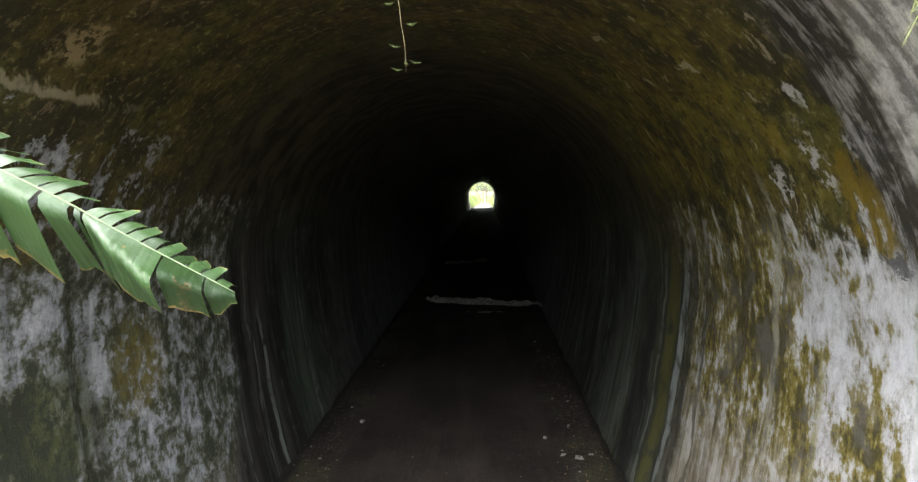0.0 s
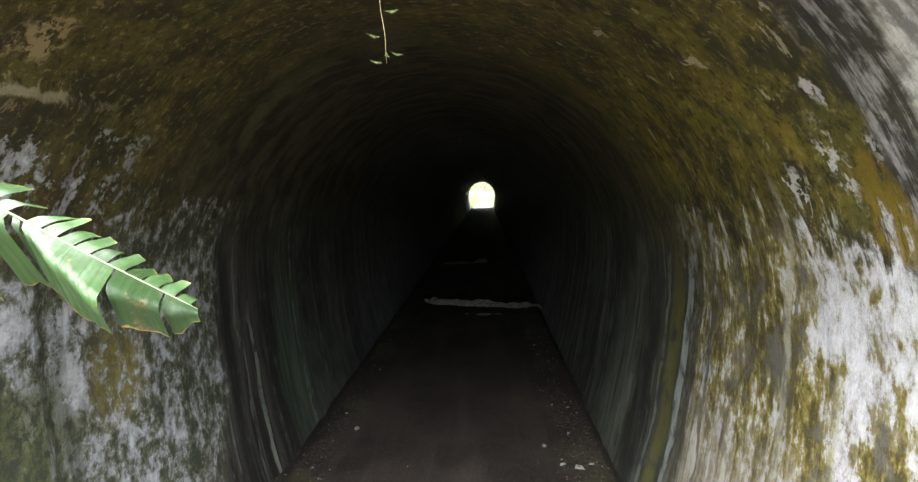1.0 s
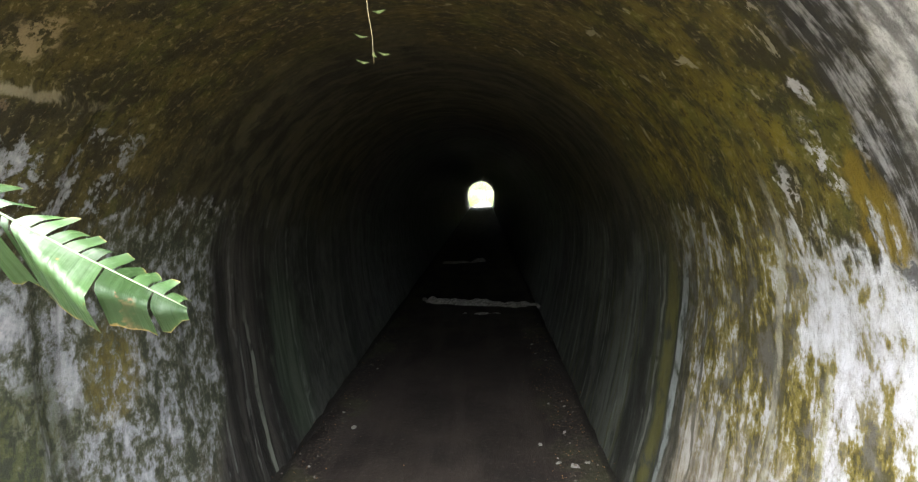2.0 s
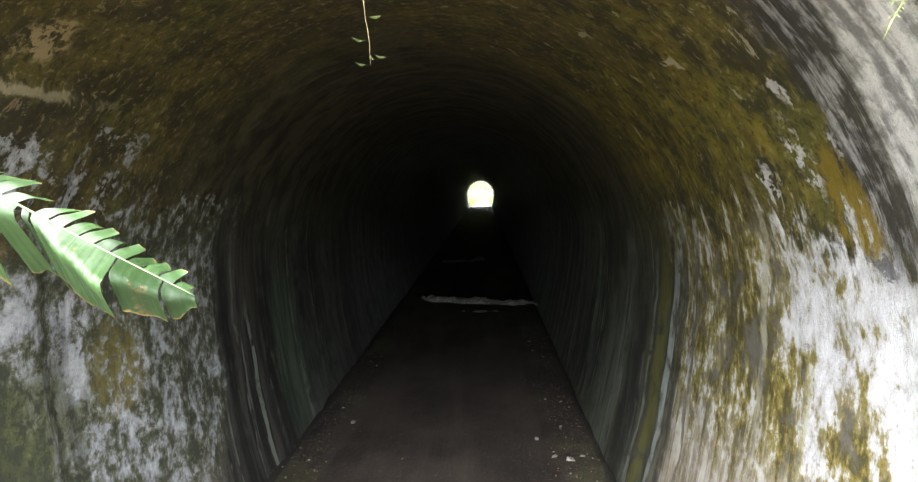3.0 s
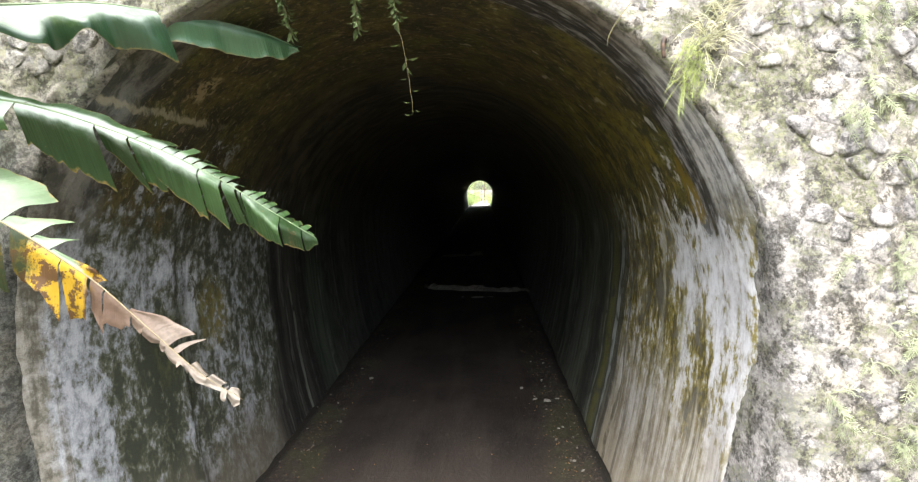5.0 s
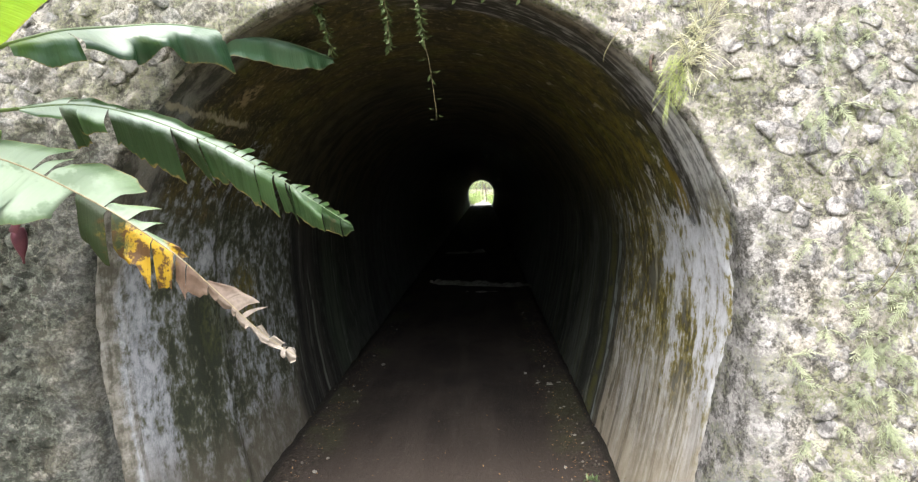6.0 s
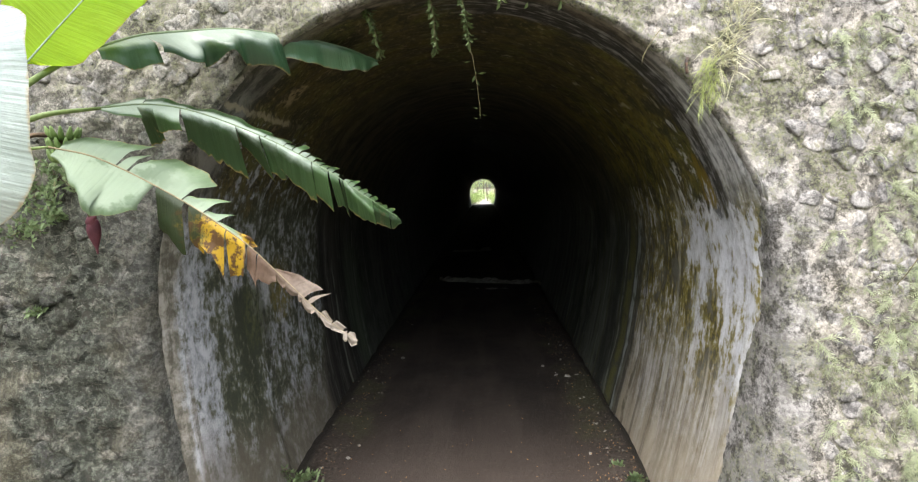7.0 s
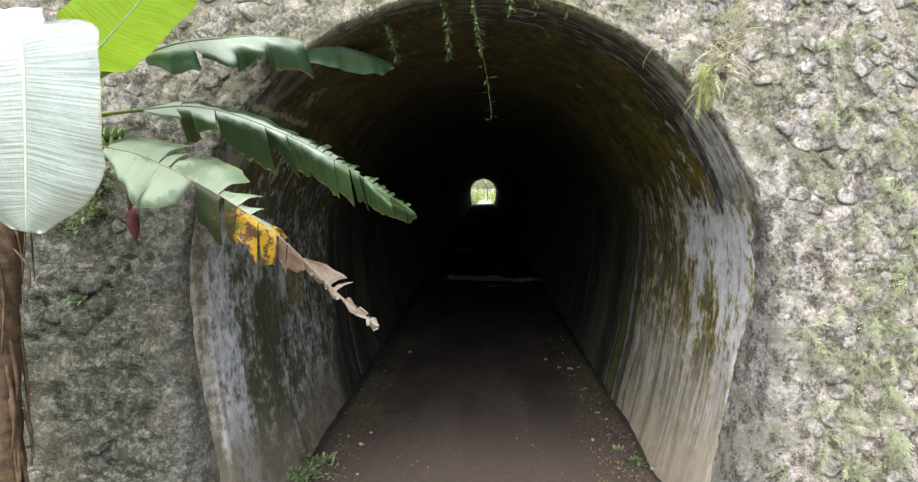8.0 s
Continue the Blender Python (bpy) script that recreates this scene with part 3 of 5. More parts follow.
M_WEED = plain_material("weed_leaf", (0.07, 0.105, 0.045), (0.14, 0.19, 0.09), 0.55, 20.0, 0.2, clear=0.3, vary=0.3)
M_PEBBLE = plain_material("loose_stone", (0.14, 0.13, 0.12), (0.34, 0.33, 0.30), 0.9, 9.0, 0.7)
M_IRON = plain_material("rusted_iron", (0.03, 0.022, 0.018), (0.09, 0.05, 0.03), 0.8, 40.0, 0.5, spec=0.5)
M_BARK = plain_material("bark", (0.10, 0.075, 0.05), (0.24, 0.20, 0.15), 0.9, 8.0, 0.8)
M_TREE_LEAF = plain_material("tree_leaf", (0.20, 0.29, 0.085), (0.36, 0.46, 0.18), 0.5, 6.0, 0.2, clear=0.35, vary=0.5)
M_LITTER = plain_material("dead_leaf", (0.09, 0.05, 0.026), (0.24, 0.14, 0.06), 0.8, 20.0, 0.3, vary=0.3)


# ---- building helpers ----
def link_mesh(name, verts, faces, mat, parent=None, label="", smooth=True, uvs=None):
    me = bpy.data.meshes.new(name)
    me.from_pydata([tuple(v) for v in verts], [], faces)
    if uvs is not None:
        layer = me.uv_layers.new(name="UVMap")
        idx = np.empty(len(me.loops), dtype=np.int32)
        me.loops.foreach_get("vertex_index", idx)
        layer.data.foreach_set("uv", np.asarray(uvs, dtype=np.float32)[idx].ravel())
    if smooth:
        me.polygons.foreach_set("use_smooth", [True] * len(me.polygons))
    me.materials.append(mat)
    me.update()
    ob = new(name, me)
    if parent is not None:
        ob.parent = parent
    if label:
        ob["label"] = label
    return ob


def part(name, bm, material, parent=None, label="", smooth=True):
    me = bpy.data.meshes.new(name)
    bm.to_mesh(me)
    bm.free()
    if smooth:
        me.polygons.foreach_set("use_smooth", [True] * len(me.polygons))
    me.materials.append(material)
    ob = new(name, me)
    if parent is not None:
        ob.parent = parent
    if label:
        ob["label"] = label
    return ob


def smoothstep(a, b, x):
    t = min(1.0, max(0.0, (x - a) / (b - a)))
    return t * t * (3 - 2 * t)


def spline(points, n):
    """Catmull-Rom through the points, n + 1 samples."""
    p = [Vector(q) for q in points]
    p = [2 * p[0] - p[1], *p, 2 * p[-1] - p[-2]]
    out = []
    for i in range(n + 1):
        f = i / n * (len(p) - 3)
        k = min(int(f), len(p) - 4)
        t = f - k
        a, b, c, d = p[k:k + 4]
        out.append(0.5 * (2 * b + (c - a) * t + (2 * a - 5 * b + 4 * c - d) * t * t + (3 * b - a - 3 * c + d) * t ** 3))
    return out


def tube_data(points, radii, sides=7):
    """Vertices and faces of a closed, tapering tube along the points."""
    vs, fs = [], []
    n = len(points)
    ref = Vector((0.31, 0.22, 0.92))
    for i, p in enumerate(points):
        t = (points[min(i + 1, n - 1)] - points[max(i - 1, 0)]).normalized()
        a = t.cross(ref)
        a = (a if a.length > 1e-4 else t.cross(Vector((1, 0, 0)))).normalized()
        b = t.cross(a)
        r = radii[i] if isinstance(radii, (list, tuple)) else radii
        for k in range(sides):
            w = 2 * math.pi * k / sides
            vs.append(p + (a * math.cos(w) + b * math.sin(w)) * r)
    for i in range(n - 1):
        for k in range(sides):
            q = (k + 1) % sides
            fs.append((i * sides + k, i * sides + q, (i + 1) * sides + q, (i + 1) * sides + k))
    fs.append(tuple(range(sides - 1, -1, -1)))
    fs.append(tuple((n - 1) * sides + k for k in range(sides)))
    return vs, fs


def merge(target, data):
    vs, fs = data
    o = len(target[0])
    target[0].extend(vs)
    target[1].extend(tuple(i + o for i in f) for f in fs)


def empty(name, at, label, category, group=""):
    ob = new(name)
    ob.empty_display_size = 0.1
    ob.location = at
    return tagged(ob, label, category, group)


def nz(x, y, z, s=1.0):
    return noise.noise(Vector((x * s, y * s, z * s)))


# ---- the tunnel: section, mouth and portal wall ----
XC, SPRING, RADIUS, LENGTH = -0.1, 2.2, 2.21, 90.0
CROSSFALL = 0.04


def floor_z(x):
    return CROSSFALL * max(-2.3, min(2.2, x))


def half_width(z):
    return RADIUS - 0.30 * max(0.0, (SPRING - z) / SPRING) ** 1.8


def section(n_wall=34, n_arc=84):
    """Points of the section from the left foot over the crown to the right foot: x, z, distance from the crown, outward normal."""
    pts = []
    quarter = RADIUS * math.pi / 2
    for i in range(n_wall):
        z = -0.25 + (SPRING + 0.25) * i / n_wall
        pts.append((XC - half_width(z), z, -(quarter + SPRING - z), (-1, 0)))
    for i in range(n_arc + 1):
        a = math.pi - math.pi * i / n_arc
        pts.append((XC + RADIUS * math.cos(a), SPRING + RADIUS * math.sin(a), RADIUS * (math.pi / 2 - a), (math.cos(a), math.sin(a))))
    for i in range(n_wall - 1, -1, -1):
        z = -0.25 + (SPRING + 0.25) * i / n_wall
        pts.append((XC + half_width(z), z, quarter + SPRING - z, (1, 0)))
    return pts


def face_y(z):
    """The battered face of the portal wall."""
    return -0.22 + 0.125 * z


def lip_y(z, x=0.0):
    """Where the rounded, broken lip of the mouth ends inside."""
    k = 2 if x > 0 else 0
    inset = 0.55 * smoothstep(3.3, 0.7, z) if x > 0 else 0.25 * smoothstep(2.8, 0.5, z)
    rough = 1.0 if x > 0 else 0.5
    return face_y(z) + 0.07 + inset + rough * (0.07 * nz(z * 2.2, 6.0 + k, 1) + 0.05 * nz(z * 7, 3.0 + k, 5) + 0.03 * nz(z * 21, 3.0 + k, 8))


def flare(z):
    return 0.04 + 0.16 * smoothstep(3.0, 0.9, z)


SECTION = section()


def lumps(u, y):
    """Unevenness of the plaster, outward positive."""
    d = 0.030 * nz(u * 0.5, y * 0.9, 3.1) + 0.016 * nz(u * 1.2, y * 4.0, 7.7) + 0.006 * nz(u * 5, y * 9, 1.7)
    # a thicker coat on one side, ending in a ledge near the mouth
    d -= 0.05 * smoothstep(-1.92 + 0.05 * nz(y * 3, 2, 0), -2.0 + 0.05 * nz(y * 3, 2, 0), u) * smoothstep(1.85, 1.7, y)
    return d


def lining():
    ys = [0.0]
    while ys[-1] < LENGTH:
        ys.append(ys[-1] + max(0.05, 0.05 * (1 + max(0.0, ys[-1] - 4) * 0.55)))
    ys[-1] = LENGTH
    verts, uvs, rows = [], [], 0
    n = len(SECTION)
    for y0 in ys:
        for x, z, u, (nx, nzz) in SECTION:
            y = y0 + (lip_y(z, x) - 0.06) * smoothstep(4.0, 0.0, y0)
            out = lumps(u, y) * smoothstep(0.0, 0.3, y0) + 0.035 * smoothstep(0.10, 0.0, y0) - 0.004
            verts.append((x + nx * out, y, z + nzz * out))
            uvs.append((u, y))
        rows += 1
    faces = [(r * n + i, r * n + i + 1, (r + 1) * n + i + 1, (r + 1) * n + i) for r in range(rows - 1) for i in range(n - 1)]
    base = len(verts)  # outer shell, so that the lining has its thickness
    for y in (0.4, LENGTH):
        for x, z, u, (nx, nzz) in SECTION:
            verts.append((x + nx * 0.45, y, z + nzz * 0.45))
            uvs.append((u, y))
    faces += [(base + i + 1, base + i, base + n + i, base + n + i + 1) for i in range(n - 1)]
    last = (rows - 1) * n
    faces += [(last + i, last + i + 1, base + n + i + 1, base + n + i) for i in range(n - 1)]
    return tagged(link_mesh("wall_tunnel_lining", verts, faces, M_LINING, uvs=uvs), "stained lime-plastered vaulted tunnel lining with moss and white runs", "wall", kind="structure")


WALL_X, WALL_TOP = 9.0, 7.5


CRACKS = [[(-3.76, 1.78), (-3.48, 1.76), (-3.1, 1.78), (-2.99, 1.9), (-2.86, 2.0), (-2.9, 2.17), (-2.86, 2.36), (-2.9, 2.54), (-2.88, 2.67)],
          [(-3.49, 2.1), (-3.3, 2.07), (-3.18, 2.1), (-3.08, 2.16), (-3.05, 2.3)], [(-3.49, 2.1), (-3.4, 1.98), (-3.42, 1.77)]]


def crack_depth(x, z):
    if x > -2.7 or z < 1.6 or z > 2.8:
        return 0.0
    wx, wz = x + 0.03 * nz(x * 9, z * 9, 1), z + 0.03 * nz(x * 9, z * 9, 5)
    best = 9.0
    for line in CRACKS:
        for (ax, az), (bx, bz) in zip(line, line[1:]):
            t = max(0.0, min(1.0, ((wx - ax) * (bx - ax) + (wz - az) * (bz - az)) / ((bx - ax) ** 2 + (bz - az) ** 2)))
            best = min(best, math.hypot(wx - ax - t * (bx - ax), wz - az - t * (bz - az)))
    return 0.05 * smoothstep(0.024, 0.008, best)


def rubble_relief(x, z):
    k = 1.0 if x < -2.0 else 0.6
    d = 0.03 * nz(x * 2.1, z * 2.1, 4) + k * (0.030 * nz(x * 5.0, z * 6.5, 9) + 0.026 * nz(x * 11, z * 14, 2) + 0.016 * nz(x * 26, z * 30, 7))
    return d + crack_depth(x, z)


def portal_wall(far=False):
    """Battered rubble wall with the tunnel's mouth through it; its rounded lip turns into the mouth."""
    verts, faces = [], []
    sec = SECTION if far else section(100, 200)
    n, rings = len(sec), (24 if far else 150)
    lip = 1 if far else 8
    cx, cz = XC, 1.6
    total = rings + lip
    for x, z, u, (nx, nzz) in sec:
        for k in range(lip):
            a = k / lip
            y = lip_y(z, x) + (face_y(z) - lip_y(z, x)) * (1 - (1 - a) ** 1.6)
            out = 0.006 + flare(z) * a ** 2 + 0.035 * nz(x * 5, y * 5, z * 5) * a
            verts.append((x + nx * out, LENGTH + 0.1 if far else y, z + nzz * out))
        out0 = flare(z) + 0.006
        ax, az = x + nx * out0, z + nzz * out0
        dx, dz = ax - cx, az - cz
        k = 1e9
        if dx:
            k = min(k, (WALL_X * (1 if dx > 0 else -1) - cx) / dx)
        if dz:
            k = min(k, ((WALL_TOP if dz > 0 else -0.6) - cz) / dz)
        ex, ez = cx + dx * k, cz + dz * k
        for r in range(rings):
            f = r / (rings - 1)
            f = 0.45 * f + 0.55 * f ** 3
            px, pz = ax + (ex - ax) * f, az + (ez - az) * f
            y = face_y(pz) + rubble_relief(px, pz) * smoothstep(0, 0.015, f + 0.004)
            verts.append((px, LENGTH + 0.1 - 0.05 * pz, pz) if far else (px, y, pz))
    for i in range(n - 1):
        for r in range(total - 1):
            q = (i * total + r, i * total + r + 1, (i + 1) * total + r + 1, (i + 1) * total + r)
            faces.append(q[::-1] if far else q)
    base = len(verts)  # back of the wall
    for i in range(n):
        for r in (0, total - 1):
            x, y, z = verts[i * total + r]
            verts.append((x, y - 0.8 if far else max(y, face_y(z)) + 0.7, z))
    for i in range(n - 1):
        a, b = base + 2 * i, base + 2 * i + 2
        q = (a, b, b + 1, a + 1)
        faces.append(q[::-1] if far else q)
        e0, e1 = i * total + total - 1, (i + 1) * total + total - 1
        faces.append((e0, base + 2 * i + 1, base + 2 * i + 3, e1))
    name = "wall_portal_far" if far else "wall_portal"
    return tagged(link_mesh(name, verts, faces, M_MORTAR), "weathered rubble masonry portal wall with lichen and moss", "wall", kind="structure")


wall_lining = lining()
wall_portal = portal_wall()
portal_wall(True)


def floor_sheet():
    xs = [-2.6 + 5.2 * i / 80 for i in range(81)]
    ys = [-0.5]
    while ys[-1] < LENGTH + 0.3:
        ys.append(ys[-1] + max(0.07, 0.035 * (ys[-1] - 0.5)))
    verts, faces = [], []
    for y in ys:
        for x in xs:
            z = floor_z(x) + 0.025 * nz(x * 1.4, y * 0.8, 5) + 0.012 * nz(x * 5, y * 5, 8)
            z += 0.05 * smoothstep(1.15, 1.6, x + 0.15 * nz(0, y * 1.5, 3)) * (0.6 + 0.8 * nz(x * 3, y * 3, 1)) - 0.10 * smoothstep(1.72, 1.85, x)
            z += 0.04 * smoothstep(-1.35, -1.7, x + 0.15 * nz(0, y * 1.5, 6)) * (0.6 + 0.8 * nz(x * 3, y * 3, 4)) - 0.09 * smoothstep(-1.78, -1.92, x)
            verts.append((x, y, z))
    n = len(xs)
    for r in range(len(ys) - 1):
        for i in range(n - 1):
            faces.append((r * n + i, r * n + i + 1, (r + 1) * n + i + 1, (r + 1) * n + i))
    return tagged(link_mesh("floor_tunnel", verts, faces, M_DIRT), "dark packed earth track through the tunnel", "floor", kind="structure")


floor_sheet()


def ground_sheet():
    """One sheet to the horizon, just under the tunnel floor."""
    def axis(lo, hi):
        out, v, s = [0.0], 0.0, 1.0
        while v < hi:
            v += s
            s *= 1.18
            out.append(v)
        v, s = 0.0, 1.0
        while v > lo:
            v -= s
            s *= 1.18
            out.insert(0, v)
        return out
    xs, ys = axis(-1500, 1500), axis(-1500, 1500)
    verts = [(x, y, -0.16 + CROSSFALL * max(-2.5, min(2.5, x)) + 0.03 * nz(x * 0.7, y * 0.7, 1)) for y in ys for x in xs]
    n = len(xs)
    faces = [(r * n + i, r * n + i + 1, (r + 1) * n + i + 1, (r + 1) * n + i) for r in range(len(ys) - 1) for i in range(n - 1)]
    return tagged(link_mesh("ground", verts, faces, M_GROUND), "bare pale brown earth ground outside the tunnel", "ground", kind="structure")


ground_sheet()


def hill():
    """The earth that the tunnel runs through."""
    verts, faces = [], []
    xs = [-34 + 68 * i / 68 for i in range(69)]
    ys = [1.1 + (LENGTH - 2.2) * i / 90 for i in range(91)]
    for y in ys:
        for x in xs:
            e = min(1.0, (34 - abs(x)) / 26)
            z = -0.4 + (WALL_TOP + 0.3) * smoothstep(0, 1, e) + smoothstep(0, 14, min(y, LENGTH - y)) * 5 * e + 0.4 * nz(x * 0.3, y * 0.3, 6) * e
            verts.append((x, y, z))
    n = len(xs)
    faces = [(r * n + i, r * n + i + 1, (r + 1) * n + i + 1, (r + 1) * n + i) for r in range(len(ys) - 1) for i in range(n - 1)]
    return tagged(link_mesh("ground_hill", verts, faces, M_GRASS), "grassy hill over the tunnel", "hill", kind="structure")


hill()


def light_block_banks():
    """Unseen grassy banks, added on both sides and behind the track to block low sky light."""
    verts, faces = [], []
    n, rings = 72, 14
    for i in range(n + 1):
        a = radians(-14 - 332 * i / n) + math.pi / 2
        for r in range(rings + 1):
            f = r / rings
            d = 7.5 + 9 * f
            x, y = d * math.cos(a) * 1.05, -2.5 + d * math.sin(a) * 1.3
            y = min(y, 0.9)
            z = -0.3 + 6.3 * smoothstep(0, 0.75, f) + 0.5 * nz(x * 0.4, y * 0.4, 3) * f
            verts.append((x, y, z))
    for i in range(n):
        for r in range(rings):
            k = i * (rings + 1) + r
            faces.append((k, k + 1, k + rings + 2, k + rings + 1))
    return tagged(link_mesh("ground_light_block", verts, faces, M_GRASS), "unseen grassy banks added round the portal to block low sky light", "bank", kind="structure")


light_block_banks()


# ---- banana plant ----
def blade_data(rib, wide_near, wide_far, near, far, tears_near, tears_far, gap=0.10, gap_far=None, curl=0.5, curl_far=None, seed=1, seg=4, across=6, wob=0.10, wob_far=None, ragged=lambda t: 0.06, slope=0.03, ruffle=0.008, hanging=False, bend=2.0, lean=0.0, slope_far=None):
    """A torn banana blade: strips on both sides of the rib. near and far are directions of the two halves; wide_* give the half width along 0..1."""
    rng = random.Random(seed)
    verts, faces, uvs = [], [], []
    n = len(rib) - 1

    def at(t):
        f = max(0.0, min(1.0, t)) * n
        k = min(int(f), n - 1)
        return rib[k].lerp(rib[k + 1], f - k)

    for sign, wide, way, cuts in ((1, wide_near, near, tears_near), (-1, wide_far, far, tears_far)):
        marks = [0.0, *cuts, 1.0]
        for a, b in zip(marks, marks[1:]):
            mid = (a + b) / 2
            steps = max(3, int(seg * (1 + 3 * (ragged(mid) > 0.4)) * (b - a) / 0.05))
            swing = rng.uniform(-1, 1) * (wob if sign > 0 or wob_far is None else wob_far) * (1 if cuts else 0.2)
            pinch = (gap if sign > 0 or gap_far is None else gap_far) * rng.uniform(0.3, 1.6) if cuts else 0.0
            bow = curl if sign > 0 or curl_far is None else curl_far
            rag = ragged(mid)
            size, slant = 1 + rng.uniform(-1, 0.6) * rag * 1.2, rng.uniform(-1, 1) * rag + (lean if sign > 0 and a > 0.15 else 0.0)
            twist = rng.uniform(-1, 1) * rag * 1.2
            o = len(verts)
            for i in range(steps + 1):
                t = a + (b - a) * i / steps
                p = at(t)
                tan = (at(t + 0.02) - at(t - 0.02)).normalized()
                d = way(t) if callable(way) else way
                d = (d - tan * d.dot(tan)).normalized()
                up = tan.cross(d) * sign
                up = up if up.z > 0 or hanging else -up
                w = wide(t) * (1 + 0.03 * nz(t * 16, seed, sign)) * max(0.12, size + slant * 2 * (t - mid) / (b - a)) * (1 + rag * 0.9 * nz(t * 48, seed, sign))
                for j in range(across + 1):
                    f = j / across
                    drop = -bow * (f ** bend if sign > 0 else f * f) * w + swing * f * w + twist * f * w * 2 * (t - mid) / (b - a) + 0.02 * math.sin(9 * t + 4 * f + seed) * f + ruffle * f * f * (math.sin(t * 41 + seed) + 0.6 * math.sin(t * 67 + 2 * seed))
                    shift = (mid - t) * pinch * f ** 1.6 + (slope if sign > 0 or slope_far is None else slope_far) * f
                    q = at(t + shift) + d * (w * f) + up * drop
                    verts.append(q)
                    uvs.append((sign * f, t))
            for i in range(steps):
                for j in range(across):
                    k = o + i * (across + 1) + j
                    faces.append((k, k + 1, k + across + 2, k + across + 1) if sign > 0 else (k + across + 1, k + across + 2, k + 1, k))
    return verts, faces, uvs


def profile(values, g):
    """Smooth run through evenly spaced values."""
    if isinstance(values, (int, float)):
        return values
    f = max(0.0, min(1.0, g)) * (len(values) - 1)
    k = min(int(f), len(values) - 2)
    return values[k] + (values[k + 1] - values[k]) * smoothstep(0, 1, f - k)


def strips_data(rib, near, far, flat_near, hang_near, flat_far, seed, sweep=0.10, sweep_far=0.40, wave=0.012, ragged=0.05, across=9, gap=-0.04):
    """A torn banana blade of strips. near: (from, to, flat, hang) along the rib, the strip lies flat beside the rib and then hangs; far: (from, to, length)."""
    rng = random.Random(seed)
    verts, faces, uvs = [], [], []
    n = len(rib) - 1

    def at(t):
        f = max(0.0, min(1.0, t)) * n
        k = min(int(f), n - 1)
        return rib[k].lerp(rib[k + 1], f - k)

    rows = [(1, a, b, flat, hang) for a, b, flat, hang in near] + [(-1, a, b, long, 0.0) for a, b, long in far]
    for sign, a, b, flat, hang in rows:
        steps = max(3, int((b - a) / 0.010))
        phase, swing, curl = rng.uniform(0, 6.28), rng.uniform(-0.12, 0.12), rng.uniform(0.2, 0.9)
        slant = (sweep if sign > 0 else sweep_far) * rng.uniform(0.8, 1.25)
        o = len(verts)
        for i in range(steps + 1):
            g = i / steps
            t = a + (b - a) * g
            tan = (at(t + 0.02) - at(t - 0.02)).normalized()
            d0 = Vector(flat_near if sign > 0 else flat_far)
            d0 = (d0 - tan * d0.dot(tan) + tan * slant).normalized()
            d1 = (Vector(hang_near) + tan * (slant * 0.3) + Vector((swing * 0.5, swing, 0))).normalized() if sign > 0 else (d0 + Vector((0, 0, -0.5 * curl)) + tan * 0.25).normalized()
            notch = 1 + ragged * (1.6 * nz(t * 60, seed, sign) + 1.2 * nz(t * 170, seed, sign + 3))
            fl, hg = profile(flat, g) * 1.1, profile(hang, g) * notch * 1.3
            if sign < 0:
                hg, fl = fl * 0.55 * notch, fl * 0.5
            long = fl + hg
            p = at(t)
            normal = tan.cross(d0)
            side = normal * (1 if normal.z > 0 else -1)
            inward = tan * ((0.5 - g) * (b - a) * (0.35 if sign < 0 and b - a < 0.03 else gap) * 2.1)
            for j in range(across + 1):
                f = j / across
                if j:
                    s = (f - 0.5 / across) * long
                    k = smoothstep(fl - 0.035, fl + 0.035, s)
                    p = p + d0.lerp(d1, k).normalized() * (long / across)
                out = wave * f * (math.sin(t * 31 + phase) + 0.5 * math.sin(t * 83 + 2 * phase) + 0.5 * math.sin(6 * f + phase))
                verts.append(p + (side if sign < 0 else side * 0.4 + d1.cross(tan) * 0.8) * out + inward * f * f)
                reach = f * long  # the fold always lies at half of u
                uvs.append((sign * (0.5 * reach / max(fl, 1e-4) if reach < fl else 0.5 + 0.5 * (reach - fl) / max(hg, 1e-4)), t))
        for i in range(steps):
            for j in range(across):
                k = o + i * (across + 1) + j
                faces.append((k, k + 1, k + across + 2, k + across + 1) if sign > 0 else (k + across + 1, k + across + 2, k + 1, k))
    return verts, faces, uvs


def torn_leaf(parent, label, rib_pts, near, far, material, rib_material, petiole, rib_r=0.009, **kw):
    rib = spline(rib_pts, 80)
    v, f, uv = strips_data(rib, near, far, **kw)
    leaf = link_mesh("leaf", v, f, material, parent, label, uvs=uv)
    vs, fs = tube_data(rib[::2], [rib_r * (1.05 - 0.8 * i / 40) for i in range(41)], 7)
    link_mesh("midrib", vs, fs, rib_material, leaf)
    pts = spline([*petiole, rib_pts[0]], 20)
    vs, fs = tube_data(pts, [rib_r * (3.4 - 2.3 * i / 20) for i in range(21)], 8)
    link_mesh("petiole", vs, fs, M_PETIOLE, leaf)
    return leaf


